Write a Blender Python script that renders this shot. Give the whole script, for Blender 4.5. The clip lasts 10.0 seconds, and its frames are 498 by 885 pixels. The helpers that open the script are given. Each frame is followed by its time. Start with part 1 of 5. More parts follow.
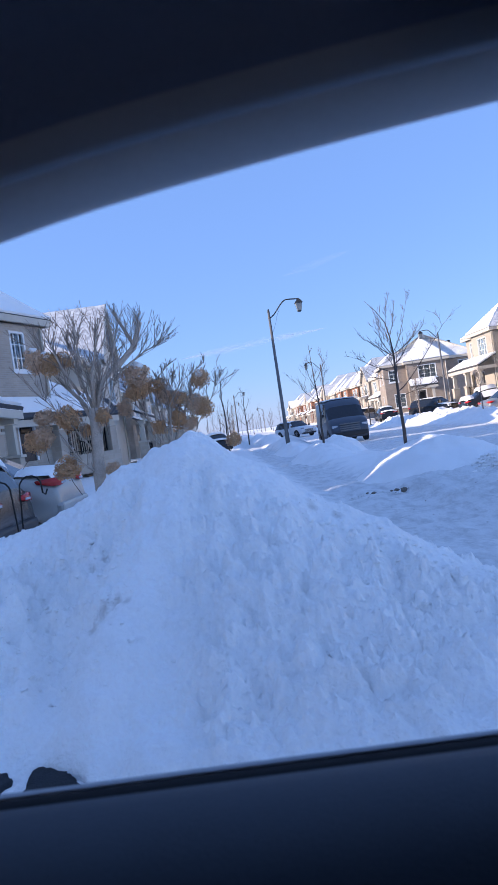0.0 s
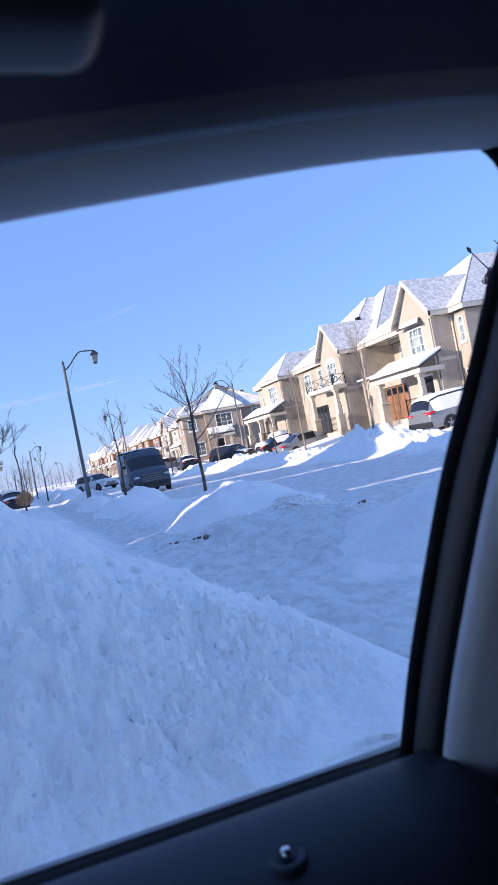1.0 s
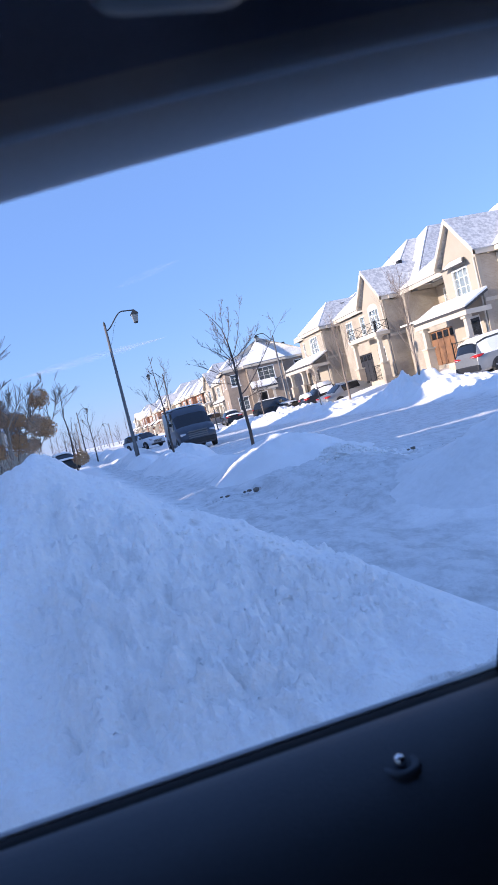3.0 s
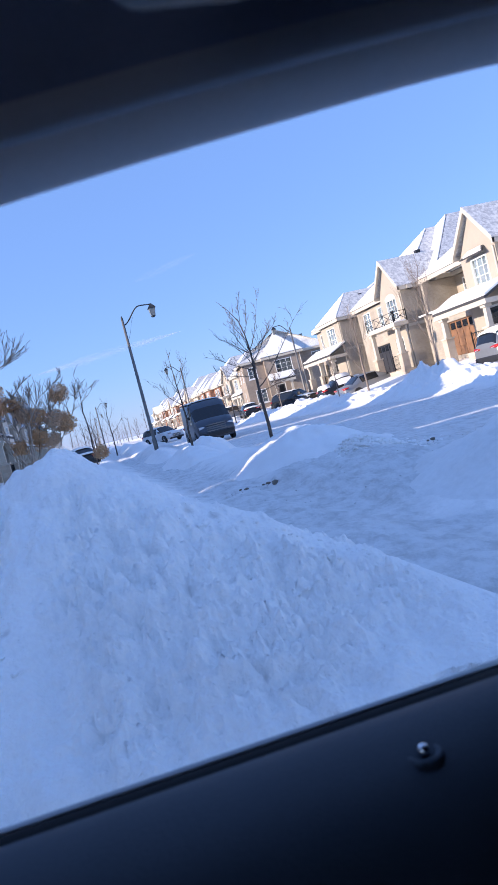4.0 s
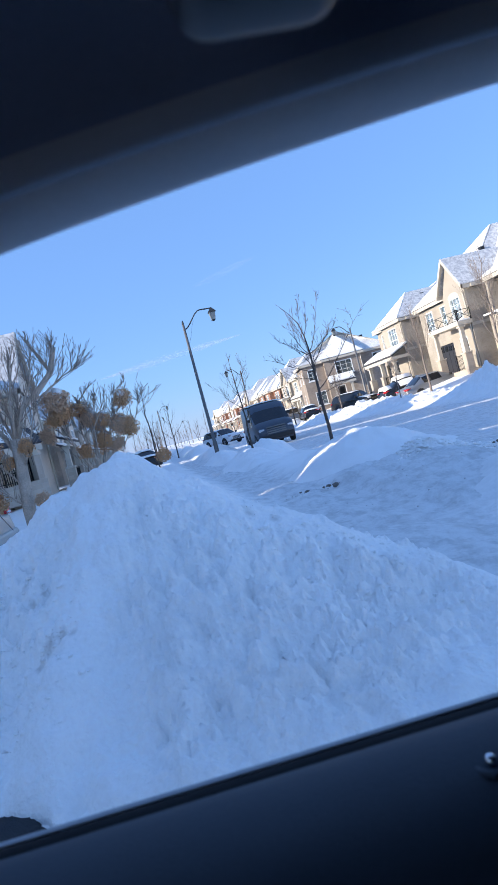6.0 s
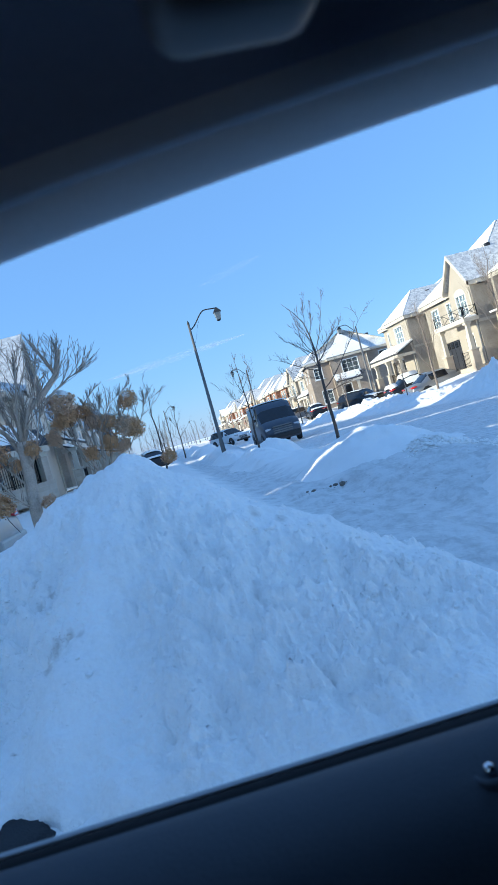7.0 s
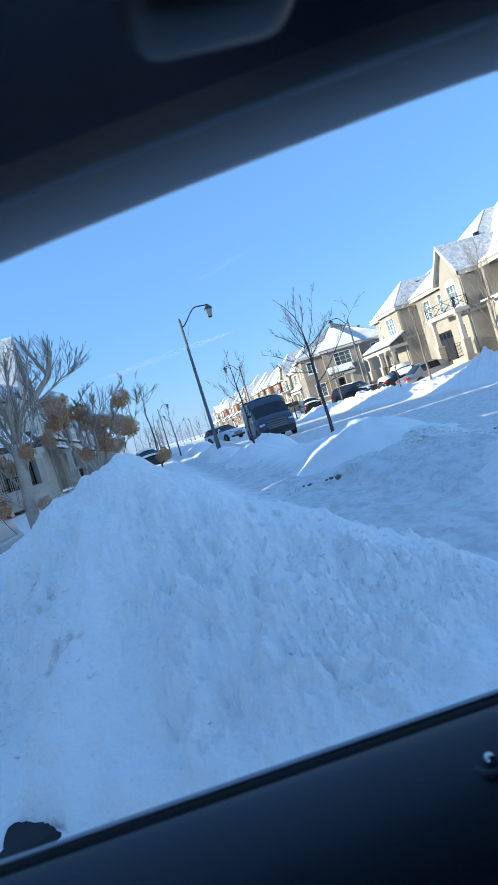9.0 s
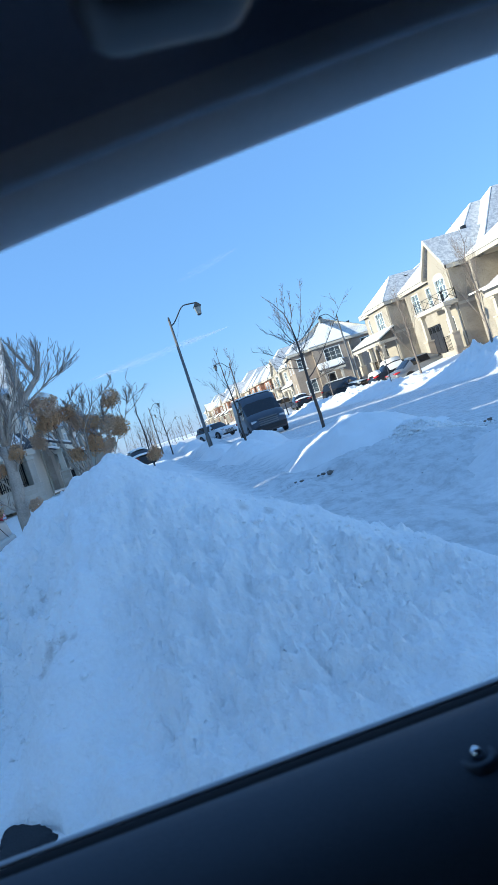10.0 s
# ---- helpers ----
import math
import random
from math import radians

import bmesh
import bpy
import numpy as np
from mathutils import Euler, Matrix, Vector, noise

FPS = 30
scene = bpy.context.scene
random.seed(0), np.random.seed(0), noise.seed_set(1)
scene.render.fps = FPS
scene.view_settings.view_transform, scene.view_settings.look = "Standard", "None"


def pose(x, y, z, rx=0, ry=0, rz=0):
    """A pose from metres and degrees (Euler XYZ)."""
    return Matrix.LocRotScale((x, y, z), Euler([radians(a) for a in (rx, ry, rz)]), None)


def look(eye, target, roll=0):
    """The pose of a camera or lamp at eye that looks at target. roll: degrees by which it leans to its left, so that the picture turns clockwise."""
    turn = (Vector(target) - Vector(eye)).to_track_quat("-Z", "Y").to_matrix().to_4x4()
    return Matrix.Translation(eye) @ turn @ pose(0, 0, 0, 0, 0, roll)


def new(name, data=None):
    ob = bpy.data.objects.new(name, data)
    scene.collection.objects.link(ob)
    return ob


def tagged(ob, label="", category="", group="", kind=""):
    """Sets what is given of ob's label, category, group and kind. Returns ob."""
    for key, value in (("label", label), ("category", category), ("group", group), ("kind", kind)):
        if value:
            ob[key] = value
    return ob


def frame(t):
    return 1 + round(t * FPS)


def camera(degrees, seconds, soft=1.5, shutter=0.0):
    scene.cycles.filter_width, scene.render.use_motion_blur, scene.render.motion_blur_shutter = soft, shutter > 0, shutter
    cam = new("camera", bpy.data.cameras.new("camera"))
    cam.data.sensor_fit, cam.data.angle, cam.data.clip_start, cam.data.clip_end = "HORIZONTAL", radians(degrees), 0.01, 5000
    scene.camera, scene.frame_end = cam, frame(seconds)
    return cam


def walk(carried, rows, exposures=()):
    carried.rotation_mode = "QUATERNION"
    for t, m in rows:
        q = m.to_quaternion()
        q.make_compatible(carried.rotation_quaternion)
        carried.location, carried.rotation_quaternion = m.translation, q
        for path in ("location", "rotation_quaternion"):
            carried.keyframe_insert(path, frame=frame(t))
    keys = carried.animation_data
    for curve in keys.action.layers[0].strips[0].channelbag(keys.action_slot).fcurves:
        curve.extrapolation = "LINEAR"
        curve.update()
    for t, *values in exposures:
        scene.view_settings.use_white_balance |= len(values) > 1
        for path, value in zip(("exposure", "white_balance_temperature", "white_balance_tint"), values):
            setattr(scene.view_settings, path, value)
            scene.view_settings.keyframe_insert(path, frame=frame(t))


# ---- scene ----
cam = camera(40.8, 10.0)
cam.data.dof.use_dof, cam.data.dof.focus_distance, cam.data.dof.aperture_fstop = True, 14.0, 13.0
PATH = [
    (0, (-0.002, 0.031, 1.343), (0.081, 2.029, 1.306), -8.2),
    (0.2, (0.008, 0.037, 1.344), (0.177, 2.03, 1.313), -8.3),
    (0.5, (0.036, 0.044, 1.343), (0.374, 2.015, 1.313), -9.3),
    (0.7, (0.044, 0.039, 1.346), (0.522, 1.981, 1.328), -10.3),
    (1, (0.056, 0.032, 1.351), (0.727, 1.916, 1.364), -10.9),
    (1.2, (0.058, 0.029, 1.353), (0.773, 1.897, 1.366), -11.3),
    (1.5, (0.033, 0.032, 1.349), (0.719, 1.911, 1.35), -11.2),
    (1.7, (0.017, 0.03, 1.351), (0.649, 1.927, 1.337), -11.6),
    (2, (-0.007, 0.025, 1.353), (0.564, 1.942, 1.317), -12.3),
    (2.2, (-0.004, 0.027, 1.351), (0.54, 1.95, 1.295), -13.2),
    (2.5, (0.0, 0.029, 1.348), (0.532, 1.955, 1.272), -13.4),
    (4, (-0.003, 0.027, 1.346), (0.461, 1.97, 1.243), -14.2),
    (4.5, (-0.005, 0.028, 1.347), (0.415, 1.981, 1.251), -14.3),
    (5, (-0.006, 0.024, 1.345), (0.364, 1.988, 1.264), -14.2),
    (5.5, (-0.008, 0.019, 1.35), (0.319, 1.991, 1.285), -14.4),
    (6, (-0.007, 0.018, 1.351), (0.289, 1.995, 1.299), -14.6),
    (7.5, (0.01, 0.019, 1.358), (0.281, 2.0, 1.31), -15.4),
    (8, (-0.003, 0.018, 1.354), (0.272, 1.999, 1.304), -15.8),
    (8.5, (-0.001, 0.013, 1.359), (0.278, 1.993, 1.301), -16.2),
    (9, (0.009, 0.019, 1.358), (0.296, 1.998, 1.293), -16.8),
    (9.5, (0.017, 0.021, 1.353), (0.315, 1.997, 1.28), -17.4),
    (10, (0.019, 0.02, 1.356), (0.326, 1.994, 1.276), -17.9),
]
# seconds, stops, kelvin, tint
EXPOSURES = [(0, 1.53, 6350, 22), (5.0, 1.53, 6350, 22), (7.3, 1.54, 6050, 1), (10, 1.54, 6050, 1)]
walk(cam, [(t, look(eye, target, roll)) for t, eye, target, roll in PATH], EXPOSURES)

# ---- world, sun, exposure ----
SUN_ELEV, SUN_FROM = 15.9, 264.3
world = bpy.data.worlds.new("winter_sky")
scene.world = world
world.use_nodes = True
wn = world.node_tree.nodes
sky = wn.new("ShaderNodeTexSky")
sky.sky_type = "NISHITA"
sky.sun_disc = False
sky.sun_elevation = radians(SUN_ELEV)
sky.sun_rotation = radians(SUN_FROM)
sky.air_density, sky.dust_density, sky.ozone_density = 1.1, 0.12, 5.3
wn["Background"].inputs["Strength"].default_value = 0.13
haze = wn.new("ShaderNodeMix")  # a clear, dry winter sky: the texture evened out by a plain blue
haze.data_type = "RGBA"
haze.inputs["Factor"].default_value = 0.74
haze.inputs[7].default_value = (0.55, 1.05, 2.18, 1)
world.node_tree.links.new(sky.outputs["Color"], haze.inputs[6])
world.node_tree.links.new(haze.outputs[2], wn["Background"].inputs["Color"])
sun = new("sun", bpy.data.lights.new("sun", "SUN"))
sun.data.energy, sun.data.angle, sun.data.color = 2.5, radians(0.5), (1.0, 0.91, 0.73)
sun.matrix_world = look((-40, -4, 40.2 * math.tan(radians(SUN_ELEV))), (0, 0, 0))


# ---- materials ----
def mat(name, color, rough=0.6, metal=0.0, var=0.15, scale=6.0, fine=60.0, bump=0.0, bump_scale=40.0, spec=0.5, depth=0.02, second=None, amount=0.5, sharp=0.1):
    """A procedural surface: base colour, mottled at two scales, with fine relief; second: a colour of stains."""
    m = bpy.data.materials.new(name)
    m.use_nodes = True
    n, link = m.node_tree.nodes, m.node_tree.links.new
    b = n["Principled BSDF"]
    b.inputs["Roughness"].default_value, b.inputs["Metallic"].default_value = rough, metal
    b.inputs["Specular IOR Level"].default_value = spec
    co = n.new("ShaderNodeTexCoord")
    big, small = n.new("ShaderNodeTexNoise"), n.new("ShaderNodeTexNoise")
    for tex, s in ((big, scale), (small, fine)):
        tex.inputs["Scale"].default_value, tex.inputs["Detail"].default_value = s, 5.0
        link(co.outputs["Object"], tex.inputs["Vector"])
    add = n.new("ShaderNodeMath")
    add.operation = "ADD"
    link(big.outputs["Fac"], add.inputs[0]), link(small.outputs["Fac"], add.inputs[1])
    rng = n.new("ShaderNodeMapRange")
    rng.inputs["From Min"].default_value, rng.inputs["From Max"].default_value = 0.6, 1.4
    rng.inputs["To Min"].default_value, rng.inputs["To Max"].default_value = 1 - var, 1 + var
    link(add.outputs[0], rng.inputs["Value"])
    mul = n.new("ShaderNodeVectorMath")
    mul.operation = "SCALE"
    mul.inputs[0].default_value = color[:3]
    link(rng.outputs[0], mul.inputs["Scale"])
    out = mul.outputs[0]
    if second:
        st = n.new("ShaderNodeTexNoise")
        st.inputs["Scale"].default_value, st.inputs["Detail"].default_value, st.inputs["Roughness"].default_value = scale * 1.7, 8.0, 0.65
        link(co.outputs["Object"], st.inputs["Vector"])
        step = n.new("ShaderNodeMapRange")
        step.inputs["From Min"].default_value, step.inputs["From Max"].default_value = amount, amount + sharp
        link(st.outputs["Fac"], step.inputs["Value"])
        mix = n.new("ShaderNodeMix")
        mix.data_type = "RGBA"
        link(step.outputs[0], mix.inputs["Factor"]), link(out, mix.inputs[6])
        mix.inputs[7].default_value = (*second[:3], 1)
        out = mix.outputs[2]
    link(out, b.inputs["Base Color"])
    if bump:
        bt, bp = n.new("ShaderNodeTexNoise"), n.new("ShaderNodeBump")
        bt.inputs["Scale"].default_value, bt.inputs["Detail"].default_value = bump_scale, 6.0
        link(co.outputs["Object"], bt.inputs["Vector"])
        bp.inputs["Strength"].default_value, bp.inputs["Distance"].default_value = bump, depth
        link(bt.outputs["Fac"], bp.inputs["Height"]), link(bp.outputs["Normal"], b.inputs["Normal"])
    return m


def brick_mat(name, c1, c2, mortar, width=0.24, height=0.075, turned=False):
    """Brickwork or cut stone too far off to pick the pieces apart."""
    m = mat(name, c1, 0.85)
    n, link = m.node_tree.nodes, m.node_tree.links.new
    co = n.new("ShaderNodeTexCoord")
    mp = n.new("ShaderNodeMapping")
    mp.inputs["Rotation"].default_value = (radians(90), 0, radians(90) if turned else 0)
    br = n.new("ShaderNodeTexBrick")
    br.inputs["Scale"].default_value, br.inputs["Mortar Size"].default_value = 1.0, 0.008
    br.inputs["Brick Width"].default_value, br.inputs["Row Height"].default_value = width, height
    for key, c in (("Color1", c1), ("Color2", c2), ("Mortar", mortar)):
        br.inputs[key].default_value = (*c, 1)
    sep, com, plus = n.new("ShaderNodeSeparateXYZ"), n.new("ShaderNodeCombineXYZ"), n.new("ShaderNodeMath")
    link(co.outputs["Object"], sep.inputs[0])
    link(sep.outputs["X"], plus.inputs[0]), link(sep.outputs["Y"], plus.inputs[1])
    link(plus.outputs[0], com.inputs["X"]), link(sep.outputs["Z"], com.inputs["Y"])
    link(com.outputs[0], br.inputs["Vector"])
    ns, mx = n.new("ShaderNodeTexNoise"), n.new("ShaderNodeMix")
    ns.inputs["Scale"].default_value = 0.9
    link(co.outputs["Object"], ns.inputs["Vector"])
    mx.data_type, mx.blend_type = "RGBA", "MULTIPLY"
    rg = n.new("ShaderNodeMapRange")
    rg.inputs["From Min"].default_value, rg.inputs["From Max"].default_value = 0.3, 0.7
    rg.inputs["To Min"].default_value, rg.inputs["To Max"].default_value = 0.82, 1.1
    link(ns.outputs["Fac"], rg.inputs["Value"])
    sc = n.new("ShaderNodeVectorMath")
    sc.operation = "SCALE"
    link(br.outputs["Color"], sc.inputs[0]), link(rg.outputs[0], sc.inputs["Scale"])
    link(sc.outputs[0], n["Principled BSDF"].inputs["Base Color"])
    bp = n.new("ShaderNodeBump")
    bp.inputs["Strength"].default_value, bp.inputs["Distance"].default_value = 0.4, 0.01
    link(br.outputs["Fac"], bp.inputs["Height"])
    bp.invert = True
    link(bp.outputs["Normal"], n["Principled BSDF"].inputs["Normal"])
    return m


def glass_mat(name, color=(0.9, 0.95, 0.97), rough=0.02):
    m = bpy.data.materials.new(name)
    m.use_nodes = True
    b = m.node_tree.nodes["Principled BSDF"]
    b.inputs["Base Color"].default_value, b.inputs["Roughness"].default_value = (*color, 1), rough
    b.inputs["Transmission Weight"].default_value, b.inputs["IOR"].default_value = 1.0, 1.45
    return m


SNOW = mat("packed_snow", (0.97, 0.94, 0.89), 0.65, var=0.05, scale=1.3, fine=22, bump=0.55, bump_scale=26, spec=0.25)
PILE = mat("ploughed_snow", (0.985, 0.96, 0.925), 0.65, var=0.06, scale=2.2, fine=40, bump=0.8, bump_scale=42, depth=0.02, spec=0.25,
           second=(0.8, 0.78, 0.75), amount=0.66, sharp=0.15)
WORN = mat("wind_packed_snow", (0.86, 0.84, 0.81), 0.65, var=0.08, scale=1.1, fine=14, bump=0.6, bump_scale=16, spec=0.2, depth=0.03)


def ground_mat():
    """Clean snow, greyer and rougher where wheels and feet have packed it: the footpath, the driveway's mouth and the road."""
    m = mat("street_snow", (0.96, 0.93, 0.89), 0.65, var=0.05, scale=1.3, fine=22, bump=0.9, bump_scale=13, spec=0.2, depth=0.045)
    n, link = m.node_tree.nodes, m.node_tree.links.new
    clean = n["Principled BSDF"].inputs["Base Color"].links[0].from_socket
    co, wob = n.new("ShaderNodeTexCoord"), n.new("ShaderNodeTexNoise")
    wob.inputs["Scale"].default_value, wob.inputs["Detail"].default_value, wob.inputs["Roughness"].default_value = 1.1, 7.0, 0.7
    link(co.outputs["Object"], wob.inputs["Vector"])
    sep = n.new("ShaderNodeSeparateXYZ")
    link(co.outputs["Object"], sep.inputs[0])

    def calc(op, a, b):
        k = n.new("ShaderNodeMath")
        k.operation = op
        for i, v in enumerate((a, b)):
            if isinstance(v, (int, float)):
                k.inputs[i].default_value = v
            else:
                link(v, k.inputs[i])
        return k.outputs[0]

    def ramp(v, a, b):
        k = n.new("ShaderNodeMapRange")
        k.interpolation_type = "SMOOTHSTEP"
        k.inputs["From Min"].default_value, k.inputs["From Max"].default_value = a, b
        link(v, k.inputs["Value"])
        return k.outputs[0]

    shift = calc("MULTIPLY", calc("SUBTRACT", wob.outputs["Fac"], 0.5), 2.2)
    x, y = calc("ADD", sep.outputs["X"], shift), calc("ADD", sep.outputs["Y"], shift)
    path = calc("MULTIPLY", ramp(x, 1.2, 1.9), ramp(x, 3.3, 2.6))
    mouth = calc("MULTIPLY", calc("MULTIPLY", ramp(x, 1.6, 2.4), ramp(x, 6.2, 5.2)), calc("MULTIPLY", ramp(y, 5.6, 7.0), ramp(y, 12.6, 11.4)))
    lane = calc("MULTIPLY", ramp(x, 4.8, 5.8), ramp(x, 13.8, 12.9))
    worn = calc("MAXIMUM", calc("MAXIMUM", path, mouth), lane)
    st, mp = n.new("ShaderNodeTexNoise"), n.new("ShaderNodeMapping")
    mp.inputs["Scale"].default_value = (1.0, 0.55, 1.0)
    link(co.outputs["Object"], mp.inputs["Vector"]), link(mp.outputs[0], st.inputs["Vector"])
    st.inputs["Scale"].default_value, st.inputs["Detail"].default_value, st.inputs["Roughness"].default_value = 4.5, 8.0, 0.72
    mix, tone = n.new("ShaderNodeMix"), n.new("ShaderNodeMix")
    mix.data_type = tone.data_type = "RGBA"
    tone.inputs[6].default_value, tone.inputs[7].default_value = (0.8, 0.79, 0.77, 1), (0.56, 0.55, 0.53, 1)
    link(ramp(st.outputs["Fac"], 0.4, 0.68), tone.inputs["Factor"])
    link(calc("MULTIPLY", worn, 0.9), mix.inputs["Factor"]), link(clean, mix.inputs[6]), link(tone.outputs[2], mix.inputs[7])
    link(mix.outputs[2], n["Principled BSDF"].inputs["Base Color"])
    return m


GROUND = ground_mat()


def stain(m, spots, color):
    """Soft dirty smears at (x, y, reach, strength) on a material."""
    n, link = m.node_tree.nodes, m.node_tree.links.new
    out, co = n["Principled BSDF"].inputs["Base Color"].links[0].from_socket, n.new("ShaderNodeTexCoord")
    wob = n.new("ShaderNodeTexNoise")
    wob.inputs["Scale"].default_value, wob.inputs["Detail"].default_value = 22.0, 6.0
    link(co.outputs["Object"], wob.inputs["Vector"])
    for x, y, reach, strength in spots:
        flat, far, less, rng, mix = n.new("ShaderNodeVectorMath"), n.new("ShaderNodeVectorMath"), n.new("ShaderNodeMath"), n.new("ShaderNodeMapRange"), n.new("ShaderNodeMix")
        flat.operation, flat.inputs[1].default_value = "MULTIPLY", (1, 1, 0)
        far.operation, far.inputs[1].default_value = "DISTANCE", (x, y, 0)
        less.operation, less.inputs[1].default_value = "MULTIPLY_ADD", reach * 1.6
        rng.inputs["From Min"].default_value, rng.inputs["From Max"].default_value = reach * 1.9, reach * 0.9
        rng.inputs["To Max"].default_value, mix.data_type = strength, "RGBA"
        link(co.outputs["Object"], flat.inputs[0]), link(flat.outputs[0], far.inputs[0])
        link(wob.outputs["Fac"], less.inputs[0]), link(far.outputs["Value"], less.inputs[2]), link(less.outputs[0], rng.inputs["Value"])
        link(rng.outputs[0], mix.inputs["Factor"]), link(out, mix.inputs[6])
        mix.inputs[7].default_value = (*color, 1)
        out = mix.outputs[2]
    link(out, n["Principled BSDF"].inputs["Base Color"])


stain(PILE, ((-0.8, 3.52, 0.035, 0.4), (-0.73, 3.54, 0.04, 0.55), (-0.66, 3.53, 0.035, 0.5), (-0.6, 3.5, 0.03, 0.35), (-0.85, 3.93, 0.03, 0.6), (-0.77, 3.97, 0.03, 0.5), (-0.98, 3.25, 0.02, 0.8), (0.66, 4.25, 0.05, 0.5), (0.52, 4.3, 0.04, 0.4)), (0.4, 0.34, 0.28))
ROCK = mat("dark_frozen_earth", (0.19, 0.165, 0.14), 0.9, var=0.4, scale=14, fine=50, bump=0.6)
BROWN_SNOW = mat("brown_stained_snow", (0.5, 0.44, 0.38), 0.85, var=0.3, scale=14, fine=60, bump=0.5)
DIRT = mat("dirty_snow", (0.6, 0.58, 0.55), 0.8, var=0.25, scale=4, fine=30, bump=0.6, second=(0.3, 0.26, 0.22), amount=0.52, sharp=0.1)
ASPHALT = mat("wet_asphalt", (0.04, 0.044, 0.05), 0.85, var=0.3, scale=3, fine=90, bump=0.4, bump_scale=120, spec=0.15)
BRICK_TAN = brick_mat("tan_brick", (0.41, 0.35, 0.28), (0.355, 0.302, 0.24), (0.4, 0.355, 0.3))
BRICK_TAUPE = brick_mat("taupe_brick", (0.48, 0.4, 0.32), (0.41, 0.34, 0.27), (0.47, 0.42, 0.36))
BRICK_BROWN = brick_mat("brown_brick", (0.36, 0.285, 0.225), (0.3, 0.235, 0.185), (0.35, 0.3, 0.25))
BRICK_RED = brick_mat("orange_brick", (0.3, 0.135, 0.075), (0.26, 0.11, 0.06), (0.29, 0.22, 0.18))
STONE = brick_mat("cut_stone", (0.52, 0.43, 0.34), (0.45, 0.37, 0.29), (0.5, 0.43, 0.35), 0.45, 0.2)
STUCCO = mat("cream_stucco", (0.385, 0.336, 0.275), 0.85, var=0.08, scale=1.5, fine=30, bump=0.2)
STUCCO_GREY = mat("greige_stucco", (0.64, 0.54, 0.43), 0.85, var=0.08, scale=1.5, fine=30, bump=0.2)
TRIM = mat("cream_painted_trim", (0.55, 0.49, 0.4), 0.55, var=0.05)
WHITE = mat("white_vinyl", (0.78, 0.78, 0.76), 0.45, var=0.04)
SHINGLE = mat("grey_shingle_with_thin_snow", (0.44, 0.44, 0.45), 0.9, var=0.2, scale=3, fine=28, bump=0.6, bump_scale=18,
              second=(0.74, 0.73, 0.71), amount=0.4, sharp=0.2)
SNOW_SHINGLE = brick_mat("thin_snow_on_shingles", (0.86, 0.84, 0.8), (0.78, 0.76, 0.73), (0.52, 0.51, 0.5), 0.6, 0.1)
DARK_ROOF = mat("dark_shingle", (0.06, 0.06, 0.065), 0.9, var=0.3, scale=6, fine=40, bump=0.4)
WOOD_DOOR = mat("stained_garage_door", (0.24, 0.12, 0.06), 0.5, var=0.2, scale=3, fine=40)
DARK_DOOR = mat("dark_painted_door", (0.03, 0.03, 0.035), 0.4, var=0.15)
BLACK_IRON = mat("black_iron", (0.02, 0.02, 0.022), 0.45, metal=0.6, var=0.2)
CURTAIN = mat("dark_grey_blind", (0.1, 0.12, 0.14), 0.9, var=0.08, scale=2)
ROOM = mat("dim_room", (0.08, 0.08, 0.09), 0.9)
PANE = glass_mat("window_pane")
POLE = mat("weathered_galvanised_steel", (0.2, 0.19, 0.18), 0.55, metal=0.5, var=0.15, scale=3, fine=30)
LAMP_DARK = mat("dark_lantern_metal", (0.06, 0.06, 0.055), 0.5, metal=0.4, var=0.15)
LANTERN = mat("frosted_lantern_glass", (0.26, 0.27, 0.25), 0.35, var=0.06)
BARK = mat("grey_brown_bark", (0.085, 0.068, 0.058), 0.9, var=0.3, scale=12, fine=70, bump=0.5, bump_scale=60)
BARK_PALE = mat("pale_shrub_bark", (0.54, 0.43, 0.34), 0.9, var=0.3, scale=12, fine=80, bump=0.6, bump_scale=60)
BARK_TAN = mat("tan_grey_bark", (0.24, 0.19, 0.155), 0.9, var=0.3, scale=12, fine=70, bump=0.5, bump_scale=60)
TWIG = mat("dark_twigs", (0.09, 0.068, 0.058), 0.9, var=0.3, scale=15)
SHOOT = mat("brown_grey_shoots", (0.33, 0.255, 0.2), 0.9, var=0.3, scale=15)
PETAL = mat("dried_brown_petals", (0.64, 0.37, 0.19), 0.85, var=0.4, scale=25, fine=90)
PETAL_PALE = mat("dried_tan_petals", (0.68, 0.45, 0.29), 0.85, var=0.35, scale=25, fine=90)
DEAD_LEAF = mat("dark_dead_leaves", (0.09, 0.07, 0.06), 0.9, var=0.4, scale=25)
TYRE = mat("tyre_rubber", (0.02, 0.02, 0.02), 0.8, var=0.2)
RIM = mat("alloy_rim", (0.35, 0.35, 0.36), 0.35, metal=0.8, var=0.1)
CAR_GLASS = mat("tinted_car_glass", (0.012, 0.014, 0.018), 0.06, var=0.1, spec=0.6)
RED_LENS = mat("red_tail_lens", (0.45, 0.015, 0.015), 0.2, var=0.1)
CLEAR_LENS = mat("clear_lamp_lens", (0.5, 0.52, 0.55), 0.15, metal=0.3, var=0.1)
BLACK_TRIM = mat("black_plastic_trim", (0.02, 0.02, 0.022), 0.5, var=0.15)
CHROME = mat("bright_chrome", (0.75, 0.76, 0.78), 0.12, metal=1.0, var=0.03)
